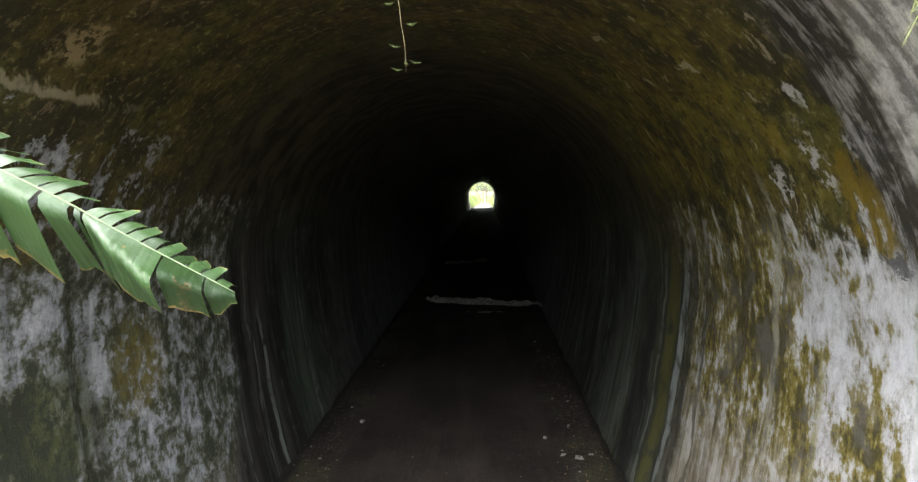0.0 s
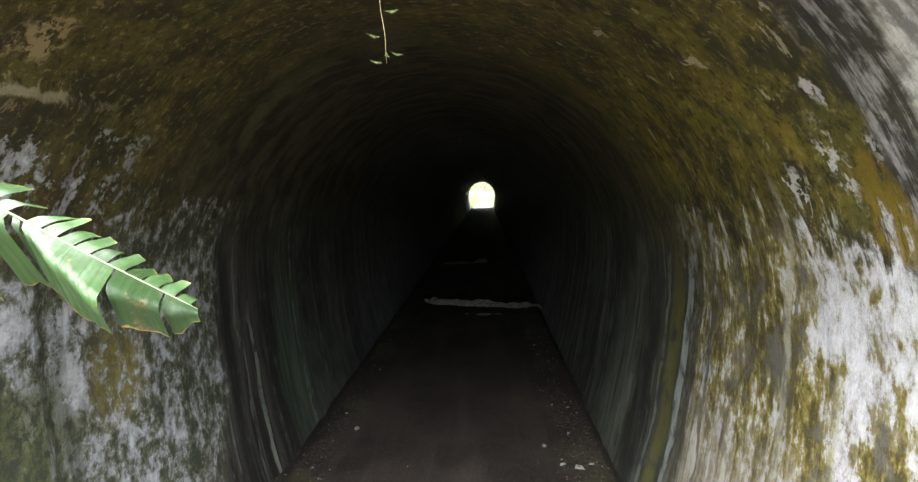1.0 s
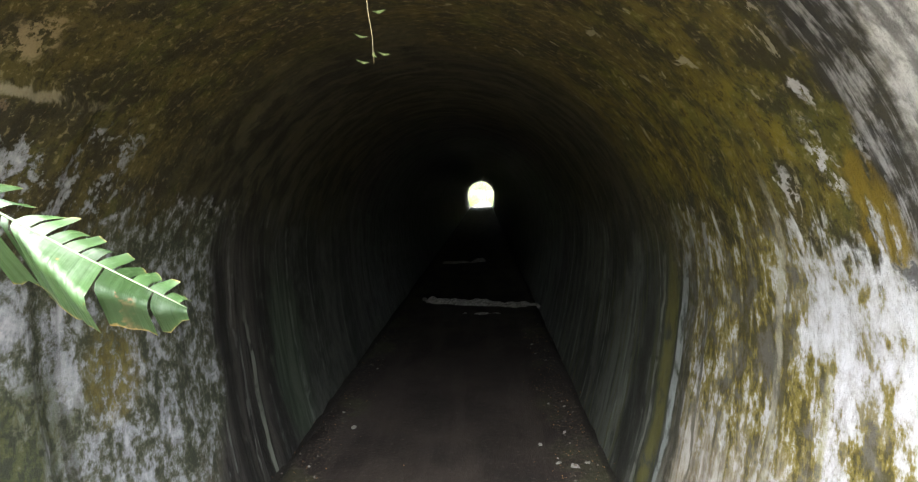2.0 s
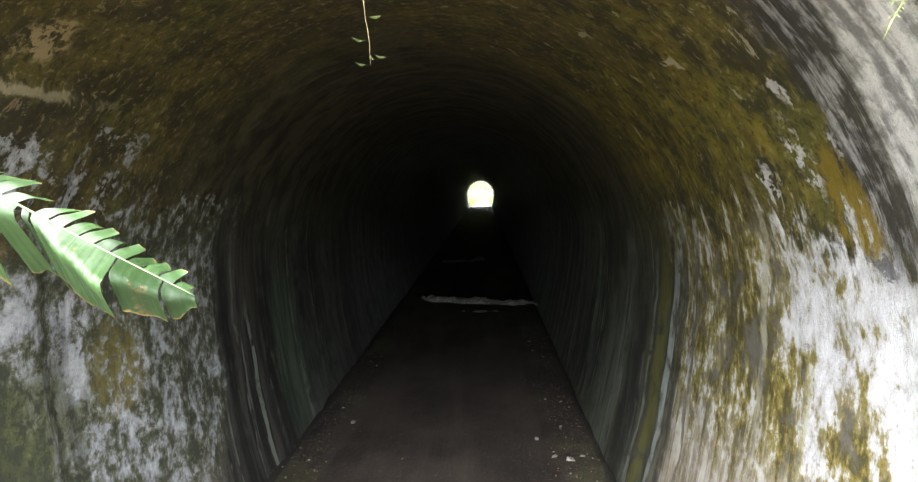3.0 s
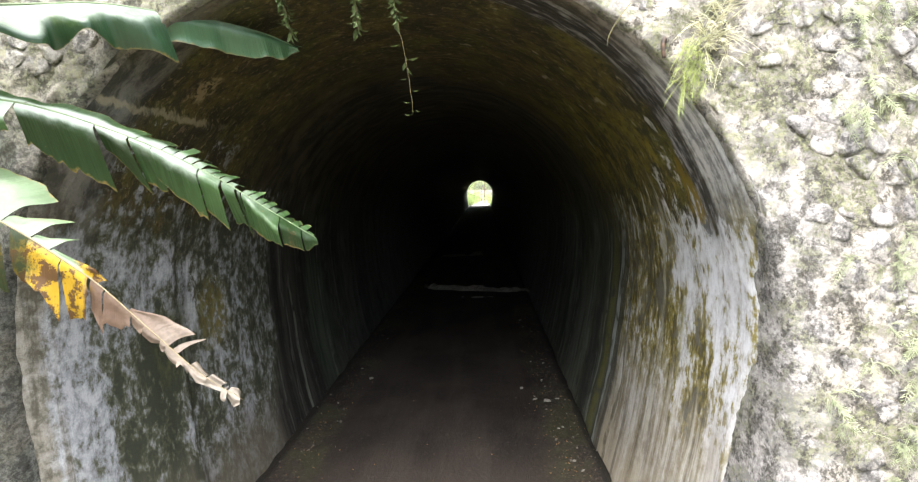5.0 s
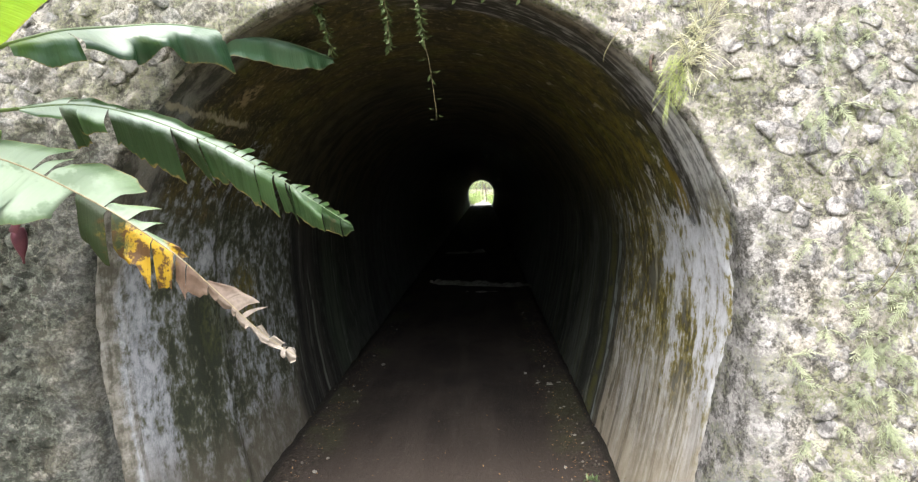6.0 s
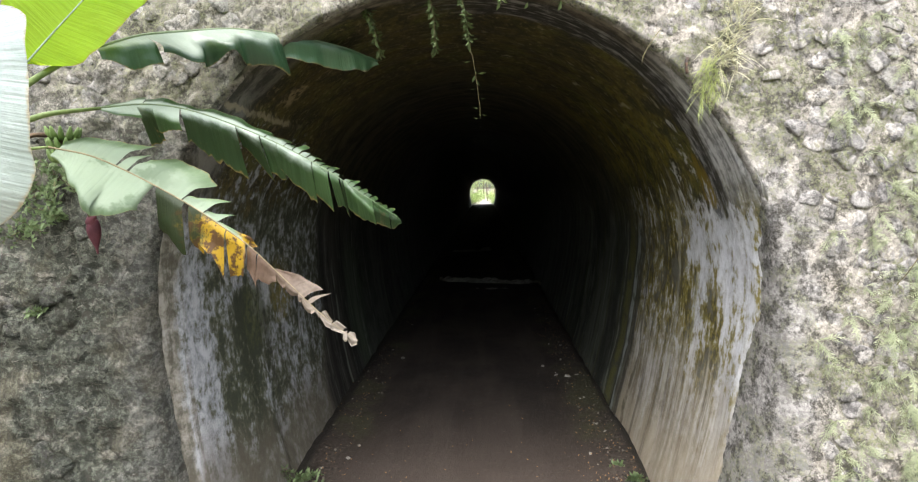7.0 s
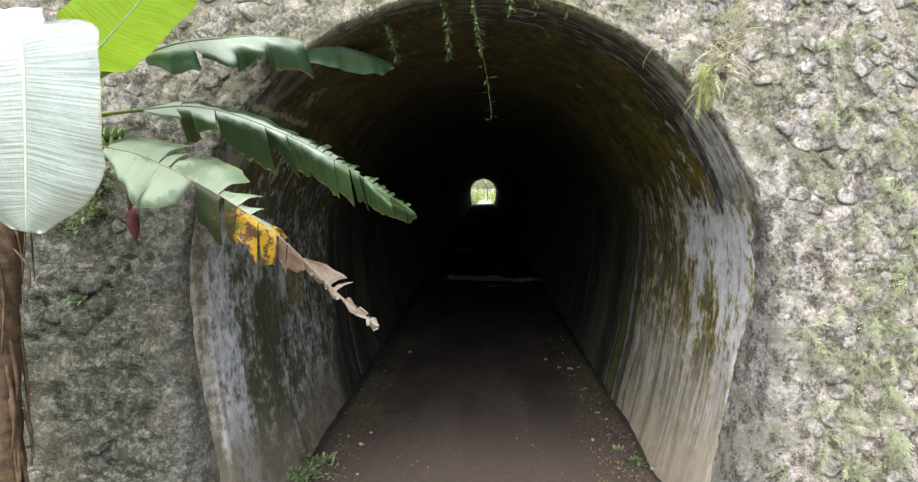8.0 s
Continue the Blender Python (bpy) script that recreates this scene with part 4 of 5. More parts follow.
def banana_leaf(parent, name_label, rib_pts, wide_near, wide_far, near, far, tears_near, tears_far, material, rib_material, petiole, rib_r=0.012, **kw):
    rib = spline(rib_pts, 60)
    v, f, uv = blade_data(rib, wide_near, wide_far, near, far, tears_near, tears_far, **kw)
    leaf = link_mesh("leaf", v, f, material, parent, name_label, uvs=uv)
    vs, fs = tube_data(rib[::2], [rib_r * (1.05 - 0.85 * i / 30) for i in range(31)], 7)
    link_mesh("midrib", vs, fs, rib_material, leaf)
    if petiole:
        pts = spline([*petiole, rib_pts[0]], 20)
        vs, fs = tube_data(pts, [rib_r * (2.9 - 1.6 * i / 20) for i in range(21)], 8)
        link_mesh("petiole", vs, fs, M_PETIOLE, leaf)
    return leaf


def banana_plant():
    root = empty("banana_plant", (-3.0, -0.78, -0.12), "banana plant with torn and half-withered leaves beside the portal wall", "banana plant")
    base = Vector(root.location)

    def rel(pts):
        return [Vector(p) - base for p in pts]

    crown = (-2.86, -0.76, 3.05)
    stem = spline(rel([(-3.0, -0.78, -0.12), (-3.03, -0.8, 1.0), (-2.99, -0.78, 2.1), crown]), 30)
    data = ([], [])
    merge(data, tube_data(stem, [0.13 - 0.05 * i / 30 + 0.006 * math.sin(i * 2.3) for i in range(31)], 14))
    rng = random.Random(2)
    for k in range(26):  # dry fibres and sheath strips that cling to the stem
        w = rng.uniform(0, 6.28)
        z0, long = rng.uniform(0.6, 2.7), rng.uniform(0.3, 0.8)
        r0, r1 = 0.095, rng.uniform(0.10, 0.14)
        pts = spline(rel([(-3.0 + r0 * math.cos(w), -0.78 + r0 * math.sin(w), z0 + long / 2), (-3.0 + r1 * math.cos(w + 0.1), -0.78 + r1 * math.sin(w + 0.1), z0), (-3.0 + r1 * math.cos(w - 0.1), -0.78 + r1 * math.sin(w - 0.1), z0 - long / 2)]), 8)
        merge(data, tube_data(pts, [0.014 * (1 - 0.85 * abs(i / 8 - 0.3)) for i in range(9)], 5))
    for k in range(12):
        w = rng.uniform(-2.2, 1.2)
        top = Vector((-2.98 + 0.11 * math.cos(w), -0.78 + 0.11 * math.sin(w), rng.uniform(2.45, 2.95))) - base
        out = Vector((math.cos(w), math.sin(w), 0))
        pts = spline([top, top + out * rng.uniform(0.04, 0.12) + Vector((0, 0, -0.15)), top + out * rng.uniform(0.04, 0.16) + Vector((0, 0, -rng.uniform(0.35, 0.7)))], 10)
        merge(data, tube_data(pts, [rng.uniform(0.006, 0.014) * (1 - 0.7 * i / 10) for i in range(11)], 4))
    link_mesh("pseudostem", *data, M_STEM, root, "brown fibrous stem with dry sheaths")

    # B: the long torn blade reaching across the mouth
    comb = [(0.605 + 0.0215 * k, 0.605 + 0.0215 * (k + 1) - 0.003, (0.13 - 0.003 * k, 0.145 - 0.0045 * k)) for k in range(18) if k != 7]
    torn_leaf(root, "torn green blade", rel([(-2.23, -0.43, 3.45), (-2.03, -0.3, 3.49), (-1.82, -0.2, 3.47), (-1.59, -0.05, 3.39), (-1.33, 0.08, 3.27), (-1.04, 0.2, 3.10), (-0.81, 0.3, 2.93), (-0.55, 0.42, 2.74)]),
              [(0.0, 0.107, (0.01, 0.13, 0.17), 0.01), (0.107, 0.165, (0.03, 0.09), (0.19, 0.15)), (0.165, 0.258, (0.12, 0.2), (0.09, 0.04)), (0.262, 0.43, (0.06, 0.05), (0.14, 0.22, 0.27)), (0.432, 0.505, (0.015, 0.05), (0.10, 0.24)), (0.508, 0.558, (0.03, 0.035), (0.20, 0.21)),
               (0.56, 0.662, (0.05, 0.065), (0.13, 0.18, 0.22)), (0.665, 0.716, (0.065, 0.075), (0.17, 0.21)), (0.72, 0.757, (0.05, 0.04), (0.21, 0.18)), (0.762, 0.771, 0.02, (0.21, 0.23)), (0.776, 0.893, (0.02, 0.09, 0.15), (0.16, 0.14, 0.08)), (0.896, 0.955, (0.09, 0.07), (0.10, 0.08)), (0.957, 1.0, (0.06, 0.015), (0.08, 0.02))],
              [(0.0, 0.13, (0.02, 0.13, 0.14)), (0.132, 0.275, (0.08, 0.09)), (0.28, 0.518, (0.08, 0.10, 0.12)), (0.522, 0.578, (0.10, 0.14)), (0.58, 0.602, (0.10, 0.13)), *comb],
              M_LEAF, M_RIB, rel([(-2.84, -0.75, 3.0), (-2.7, -0.7, 3.22), (-2.5, -0.58, 3.38)]), seed=4, flat_near=(0.30, -0.80, -0.42), hang_near=(0.05, 0.50, -1.0), flat_far=(-0.25, 0.80, 0.58), sweep_far=0.22, wave=0.014, ragged=0.08)
    # A: the smooth dark blade above it, folded over along its length
    torn_leaf(root, "glossy dark green blade", rel([(-2.10, -0.62, 3.75), (-1.98, -0.4, 3.88), (-1.85, -0.1, 3.99), (-1.64, 0.1, 4.06), (-1.43, 0.3, 4.08), (-1.21, 0.55, 4.10), (-0.99, 0.75, 4.08), (-0.82, 0.92, 4.03)]),
              [(0.0, 0.15, (0.02, 0.07, 0.09), (0.04, 0.10, 0.09)), (0.15, 0.577, (0.12, 0.24, 0.12, 0.22, 0.09, 0.12, 0.05), (0.03, 0.02, 0.12, 0.02, 0.14, 0.12, 0.20)), (0.572, 1.0, (0.02, 0.04, 0.05, 0.04, 0.02), (0.11, 0.12, 0.12, 0.09, 0.01))],
              [(0.0, 1.0, (0.02, 0.12, 0.17, 0.18, 0.18, 0.14, 0.02))],
              M_LEAF_DARK, M_RIB, rel([(-2.86, -0.8, 2.98), (-2.62, -0.85, 3.3), (-2.3, -0.76, 3.58)]), seed=7, flat_near=(0.2, -0.75, -0.62), hang_near=(0.05, 0.40, -1.0), flat_far=(-0.35, 0.9, 0.10), wave=0.018, ragged=0.02, across=12)
    # C: the withering blade, dry and shredded at its end
    dry_rng = random.Random(17)
    shreds, shreds_far, edge = [], [], 0.70
    while edge < 0.985:
        wide = min(dry_rng.uniform(0.012, 0.05), 1.0 - edge)
        shreds.append((edge, edge + wide, 0.012, (dry_rng.uniform(0.005, 0.035), dry_rng.uniform(0.0, 0.045), dry_rng.uniform(0.0, 0.03))))
        if edge > 0.82:
            shreds_far.append((edge, edge + wide * 0.9, (dry_rng.uniform(0.0, 0.03), dry_rng.uniform(0.01, 0.045), dry_rng.uniform(0.0, 0.03))))
        edge += wide
    torn_leaf(root, "withering blade, yellow then brown and shredded at its end", rel([(-2.38, -0.66, 3.20), (-2.17, -0.6, 3.15), (-1.93, -0.55, 3.03), (-1.65, -0.5, 2.86), (-1.41, -0.48, 2.69), (-1.29, -0.45, 2.58), (-1.09, -0.42, 2.37), (-0.88, -0.38, 2.15), (-0.70, -0.34, 2.01)]),
              [(0.02, 0.20, (0.06, 0.20, 0.30), (0.0, 0.02, 0.04)), (0.20, 0.284, (0.29, 0.27, 0.17), (0.05, 0.03, 0.02)), (0.29, 0.355, (0.02, 0.035), (0.18, 0.22)), (0.366, 0.40, 0.012, (0.15, 0.19)), (0.402, 0.47, (0.015, 0.02), (0.14, 0.15, 0.21)), (0.472, 0.56, (0.02, 0.015), (0.20, 0.18, 0.05)), (0.575, 0.625, 0.012, (0.10, 0.15)), (0.63, 0.70, 0.01, (0.12, 0.09, 0.04)), *shreds],
              [(0.03, 0.185, (0.05, 0.14, 0.16, 0.22)), (0.188, 0.213, (0.13, 0.17)), (0.22, 0.345, (0.12, 0.22, 0.24, 0.21)), (0.348, 0.40, (0.05, 0.17)), (0.402, 0.44, (0.03, 0.11)), (0.442, 0.60, (0.02, 0.04, 0.035)), (0.69, 0.79, (0.02, 0.09, 0.11)), (0.80, 0.812, (0.10, 0.13)), *shreds_far],
              M_LEAF_DRY, M_RIB_DRY, rel([(-2.86, -0.74, 2.95), (-2.7, -0.72, 3.1), (-2.5, -0.69, 3.18)]), seed=9, flat_near=(0.08, -0.72, -0.66), hang_near=(-0.05, 0.10, -1.0), flat_far=(0.12, 0.52, 0.80), sweep_far=0.12, wave=0.020, ragged=0.12, rib_r=0.006)
    # D: the young blade that rises out of the crown
    banana_leaf(root, "broad young yellow-green blade", rel([(-2.36, -0.8, 3.62), (-2.22, -0.74, 3.82), (-2.06, -0.66, 4.06), (-1.88, -0.62, 4.34), (-1.76, -0.66, 4.6), (-1.70, -0.74, 4.86), (-1.68, -0.86, 5.05)]),
                lambda t: 0.34 * min(1, (t / 0.10) ** 0.55 + 0.02) * (1 - smoothstep(0.7, 1.02, t)) + 0.01,
                lambda t: 0.34 * min(1, (t / 0.10) ** 0.55 + 0.02) * (1 - smoothstep(0.7, 1.02, t)) + 0.01,
                Vector((0.75, -0.35, -0.45)), Vector((-0.75, 0.1, 0.5)), [], [], M_LEAF_YOUNG, M_RIB, rel([(-2.84, -0.8, 3.0), (-2.66, -0.86, 3.25), (-2.46, -0.84, 3.5)]), seed=3, rib_r=0.006, curl=0.05, ruffle=0.004, ragged=lambda t: 0.015)
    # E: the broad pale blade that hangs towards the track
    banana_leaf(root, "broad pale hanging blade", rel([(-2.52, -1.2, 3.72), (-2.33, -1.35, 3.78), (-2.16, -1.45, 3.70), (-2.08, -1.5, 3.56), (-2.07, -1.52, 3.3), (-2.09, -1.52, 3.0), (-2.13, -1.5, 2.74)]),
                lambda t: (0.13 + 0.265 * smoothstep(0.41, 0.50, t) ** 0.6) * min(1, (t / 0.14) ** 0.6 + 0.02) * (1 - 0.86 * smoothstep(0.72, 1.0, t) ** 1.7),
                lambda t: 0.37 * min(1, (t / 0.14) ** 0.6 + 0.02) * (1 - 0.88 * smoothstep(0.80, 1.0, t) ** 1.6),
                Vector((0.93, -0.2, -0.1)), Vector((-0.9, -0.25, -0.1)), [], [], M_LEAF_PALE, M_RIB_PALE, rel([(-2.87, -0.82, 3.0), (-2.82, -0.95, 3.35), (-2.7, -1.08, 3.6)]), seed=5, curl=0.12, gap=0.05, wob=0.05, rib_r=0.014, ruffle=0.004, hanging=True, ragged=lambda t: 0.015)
    # flower stalk, bud and the bunch
    stalk = spline(rel([(-2.82, -0.72, 3.05), (-2.62, -0.5, 3.28), (-2.48, -0.38, 3.22), (-2.46, -0.3, 3.0), (-2.49, -0.24, 2.80), (-2.5, -0.2, 2.74)]), 24)
    link_mesh("flower_stalk", *tube_data(stalk, 0.014, 7), M_STEM, root)
    bud = spline(rel([(-2.5, -0.2, 2.76), (-2.5, -0.2, 2.70), (-2.495, -0.195, 2.62), (-2.49, -0.19, 2.53)]), 14)
    data = tube_data(bud, [0.016 + 0.030 * math.sin(math.pi * min(1.0, (i / 14 + 0.12))) - 0.010 * (i / 14) for i in range(15)], 12)
    bract = ([], [])
    for i in range(7):  # one lifted bract, a shallow spoon
        g = i / 6
        for j in range(5):
            h = j / 4 * 2 - 1
            wide = 0.042 * math.sin(math.pi * min(1.0, g * 0.85 + 0.12))
            bract[0].append(Vector((-2.53 + 0.10 * g, -0.235 - 0.03 * g + 0.01 * h * h, 2.745 + 0.045 * g + wide * h)) - base)
    bract[1].extend((i * 5 + j, i * 5 + j + 1, i * 5 + j + 6, i * 5 + j + 5) for i in range(6) for j in range(4))
    link_mesh("bract", *bract, M_BUD, root, "lifted reddish bract of the flower bud")
    link_mesh("flower_bud", *data, M_BUD, root, "dark purple flower bud")
    for ring in range(3):
        for k in range(11):
            w = (k + 0.4 * ring) / 11 * 2 * math.pi
            c = Vector((-2.50 + 0.02 * ring, -0.40 - 0.02 * ring, 3.27 - 0.07 * ring)) - base
            o = Vector((math.cos(w), math.sin(w) * 0.8, 0))
            pts = spline([c + o * 0.02, c + o * 0.07 + Vector((0, 0, 0.01)), c + o * 0.10 + Vector((0, 0, 0.07))], 6)
            link_mesh("banana", *tube_data(pts, [0.009, 0.014, 0.017, 0.018, 0.017, 0.012, 0.005], 7), M_FRUIT, root)
    return root


banana_plant()


# ---- growth on the wall ----
def leaflet(target, base, way, side, length, width, bend=0.15):
    """A small folded leaf of four triangles."""
    way, side = way.normalized(), side.normalized()
    up = way.cross(side)
    mid = base + way * length * 0.45
    tip = base + way * length - up * length * bend
    o = len(target[0])
    target[0].extend([base, mid + side * width * 0.5 + up * width * 0.2, tip, mid - side * width * 0.5 + up * width * 0.2, mid])
    target[1].extend([(o, o + 4, o + 1), (o + 1, o + 4, o + 2), (o, o + 3, o + 4), (o + 3, o + 2, o + 4)])


def rand_dir(rng, up=0.0):
    v = Vector((rng.uniform(-1, 1), rng.uniform(-1, 1), rng.uniform(-1, 1) + up))
    return v.normalized() if v.length > 0.05 else Vector((0, 0, 1))


def hanging_vine(points, n_leaves, size, seed, label, r=0.004, tail=0.0):
    """A vine strand; tail: the share of its length, from the top, where the leaves crowd."""
    rng = random.Random(seed)
    top = Vector(points[0])
    root = empty("hanging_vine", top, label, "vine", "vines over the tunnel mouth")
    line = spline([Vector(p) - top for p in points], 30)
    line = [p + Vector((nz(i * 0.35, seed, 0), nz(i * 0.35, seed, 9), 0)) * 0.012 for i, p in enumerate(line)]
    link_mesh("stem", *tube_data(line, [r * (1.1 - 0.6 * i / 30) for i in range(31)], 5), M_VINE, root)
    data = ([], [])
    for k in range(n_leaves):
        f = rng.random() * (tail if tail and k < n_leaves * 0.85 else 1.0)
        last = k - (n_leaves - 7)
        f = (0.62, 0.72, 0.80, 0.87, 0.94, 0.99, 1.0)[last] if tail and last >= 0 else f
        p = line[int(f * 30)]
        d = rand_dir(rng, -0.7)
        if tail and last >= 0:
            d = Vector((1 if last % 2 else -1, rng.uniform(-0.4, 0.2), rng.uniform(-0.1, 0.5))).normalized()
        p2 = p + d * size * 0.25
        leaflet(data, p2, d + Vector((0, 0, -0.4)), d.cross(Vector((0.3, 0.2, 1))), (1.25 if tail and last >= 0 else 1.0) * size * rng.uniform(0.6, 1.3), size * rng.uniform(0.35, 0.55))
    link_mesh("foliage", *data, M_VINE_LEAF, root)
    return root


hanging_vine([(-0.10, 0.36, 4.46), (-0.05, 0.40, 4.15), (0.01, 0.43, 3.85), (0.06, 0.44, 3.49)], 120, 0.05, 3, "long thin vine with few small leaves hanging in the mouth", 0.0022, 0.5)
hanging_vine([(-0.82, 0.44, 4.36), (-0.76, 0.52, 4.2), (-0.72, 0.55, 4.00)], 110, 0.055, 5, "leafy vine strand hanging over the mouth")
hanging_vine([(-0.34, 0.40, 4.46), (-0.30, 0.46, 4.25), (-0.28, 0.48, 4.00)], 90, 0.055, 6, "leafy vine strand hanging over the mouth")
hanging_vine([(0.16, 0.32, 4.46), (0.19, 0.34, 4.38), (0.20, 0.35, 4.28)], 20, 0.06, 7, "short green sprig at the crown of the mouth")
hanging_vine([(0.34, 0.32, 4.44), (0.37, 0.33, 4.37), (0.40, 0.34, 4.30)], 14, 0.06, 8, "short green sprig at the crown of the mouth")
hanging_vine([(0.58, 0.31, 4.40), (0.61, 0.33, 4.34), (0.64, 0.34, 4.28)], 12, 0.055, 9, "short green sprig at the crown of the mouth")


def frond_data(data, base, way, length, droop, rng, width=0.25, fine=16, slim=0.28):
    """One lacy frond: a drooping spine with paired leaflets."""
    way = way.normalized()
    side = way.cross(Vector((0, 0, 1)))
    side = side.normalized() if side.length > 0.05 else Vector((1, 0, 0))
    pts = [base + way * length * f - Vector((0, 0, 1)) * droop * length * f * f for f in [i / fine for i in range(fine + 1)]]
    merge(data, tube_data(pts[::2], [0.0022 * (1.1 - i / (fine // 2 + 1)) + 0.0004 for i in range(fine // 2 + 1)], 3))
    for i in range(2, fine + 1):
        f = i / fine
        w = length * width * (math.sin(math.pi * min(1, f * 0.92 + 0.05)) ** 0.7) * rng.uniform(0.7, 1.15)
        tan = (pts[i] - pts[i - 1]).normalized()
        for sgn in (1, -1):
            leaflet(data, pts[i], side * sgn + tan * 1.0 + Vector((rng.uniform(-0.4, 0.4), rng.uniform(-0.4, 0.4), rng.uniform(-0.6, 0.2))), tan, w, w * slim)


def grass_tuft(at, n, length, seed, label, material, lean):
    """A lacy hanging tuft rooted in the wall."""
    rng = random.Random(seed)
    root = empty("fern_tuft", at, label, "fern", "pale tufts beside the mouth")
    data = ([], [])
    for k in range(n):
        off = Vector((rng.uniform(-0.07, 0.07), rng.uniform(-0.02, 0.02), rng.uniform(-0.14, 0.14)))
        way = lean + Vector((rng.uniform(-0.4, 0.4), rng.uniform(-0.25, 0.25), rng.uniform(-0.4, 0.4)))
        frond_data(data, off, way, length * rng.uniform(0.4, 0.95), rng.uniform(0.1, 0.6), rng, 0.17, 14, 0.12)
    link_mesh("fronds", *data, material, root)
    return root


def on_wall(x, z, out=0.0):
    return (x, face_y(z) + rubble_relief(x, z) - out, z)


M_FERN_TUFT = plain_material("bright_fern", (0.22, 0.26, 0.08), (0.38, 0.42, 0.17), 0.6, 20.0, 0.2, clear=0.35, vary=0.25)
M_FERN_DRY = plain_material("straw_fern", (0.46, 0.45, 0.26), (0.66, 0.63, 0.42), 0.7, 20.0, 0.2, clear=0.3, vary=0.3)
grass_tuft(on_wall(1.66, 3.76), 75, 0.23, 11, "bright pale green fern tuft at the edge of the mouth", M_FERN_TUFT, Vector((-0.35, -0.55, -0.3)))
grass_tuft(on_wall(1.76, 3.92), 60, 0.26, 12, "straw-coloured fern tuft on the rubble wall", M_FERN_DRY, Vector((-0.1, -0.3, 0.2)))
grass_tuft(on_wall(1.84, 4.16), 45, 0.26, 13, "straw-coloured fern tuft on the rubble wall", M_FERN_DRY, Vector((0.1, -0.3, 0.4)))
grass_tuft(on_wall(1.90, 4.40), 40, 0.24, 14, "straw-coloured fern tuft on the rubble wall", M_FERN_DRY, Vector((0.1, -0.3, 0.4)))


def small_fern(at, seed, size, label, material, n=7):
    rng = random.Random(seed)
    root = empty("wall_fern", at, label, "fern", "small ferns on the portal wall")
    for k in range(n):
        data = ([], [])
        way = Vector((rng.uniform(-1, 1), -rng.uniform(0.25, 0.8), rng.uniform(-0.6, 0.7)))
        frond_data(data, Vector((rng.uniform(-0.03, 0.03), 0.0, rng.uniform(-0.03, 0.03))), way, size * rng.uniform(0.6, 1.2), rng.uniform(0.3, 1.0), rng, 0.26, 12, 0.22)
        link_mesh("frond", *data, material, root)
    return root


FERNS = [(2.58, 2.12), (2.82, 2.04), (2.78, 1.79), (2.45, 1.41), (2.53, 1.2), (2.65, 1.0), (2.94, 1.54), (3.07, 1.96), (2.87, 2.42), (3.11, 2.43),
         (2.58, 3.65), (2.96, 3.83), (3.08, 3.48), (2.46, 2.67), (2.75, 3.23), (2.37, 1.95), (3.02, 1.21), (2.2, 0.94)]
fern_forms = []
for k, (fx, fz) in enumerate(FERNS):
    if k < 5:
        fern_forms.append(small_fern(on_wall(fx, fz), 40 + k, 0.16, "small pale green fern rooted in the rubble wall", M_FERN))
    else:
        c = copy_thing(fern_forms[k % 5], Matrix.Translation(on_wall(fx, fz)) @ Matrix.Rotation(0.7 * (k % 3 - 1), 4, "Y"))
rng = random.Random(77)
for k in range(260):  # more of them, scattered over the sunny side
    fx, fz = rng.uniform(2.25, 3.7), rng.uniform(0.6, 4.5)
    if nz(fx * 1.9, fz * 1.4, 3.3) < rng.uniform(-0.25, 0.15):
        continue
    if fx - 2.2 < rng.random() * 0.5:
        continue
    copy_thing(fern_forms[k % 5], Matrix.Translation(on_wall(fx, fz)) @ Matrix.Rotation(rng.uniform(-1, 1), 4, "Y") @ Matrix.Scale(rng.uniform(0.5, 1.05), 4))


def weed(at, seed, n, spread, size, label, group="weeds on the wall"):
    """A low leafy plant of small pointed leaves."""
    rng = random.Random(seed)
    root = empty("weed", at, label, "weed", group)
    stems, leaves = ([], []), ([], [])
    for k in range(n):
        d = Vector((rng.uniform(-1, 1), -rng.uniform(0.1, 0.8), rng.uniform(-0.5, 1)))
        pts = spline([Vector((0, 0, 0)), d * spread * 0.5, d * spread + Vector((0, 0, -0.15 * spread))], 6)
        merge(stems, tube_data(pts, 0.002, 3))
        for q in pts[2:]:
            for _ in range(2):
                e = rand_dir(rng, 0.2)
                leaflet(leaves, q, e, e.cross(Vector((0.2, 1, 0.4))), size * rng.uniform(0.6, 1.2), size * 0.4)
    link_mesh("stems", *stems, M_VINE, root)
    link_mesh("leaves", *leaves, M_WEED, root)
    return root


for k, (wx, wz, wn_, sp) in enumerate([(-3.14, 2.91, 16, 0.22), (-3.0, 3.03, 14, 0.2), (-3.2, 2.68, 14, 0.2), (-2.98, 2.76, 12, 0.16), (-3.11, 2.08, 4, 0.08), (-3.68, 1.3, 6, 0.12)]):
    weed(on_wall(wx, wz), 60 + k, wn_, sp, 0.058, "small-leaved green weed growing on the dark wall")
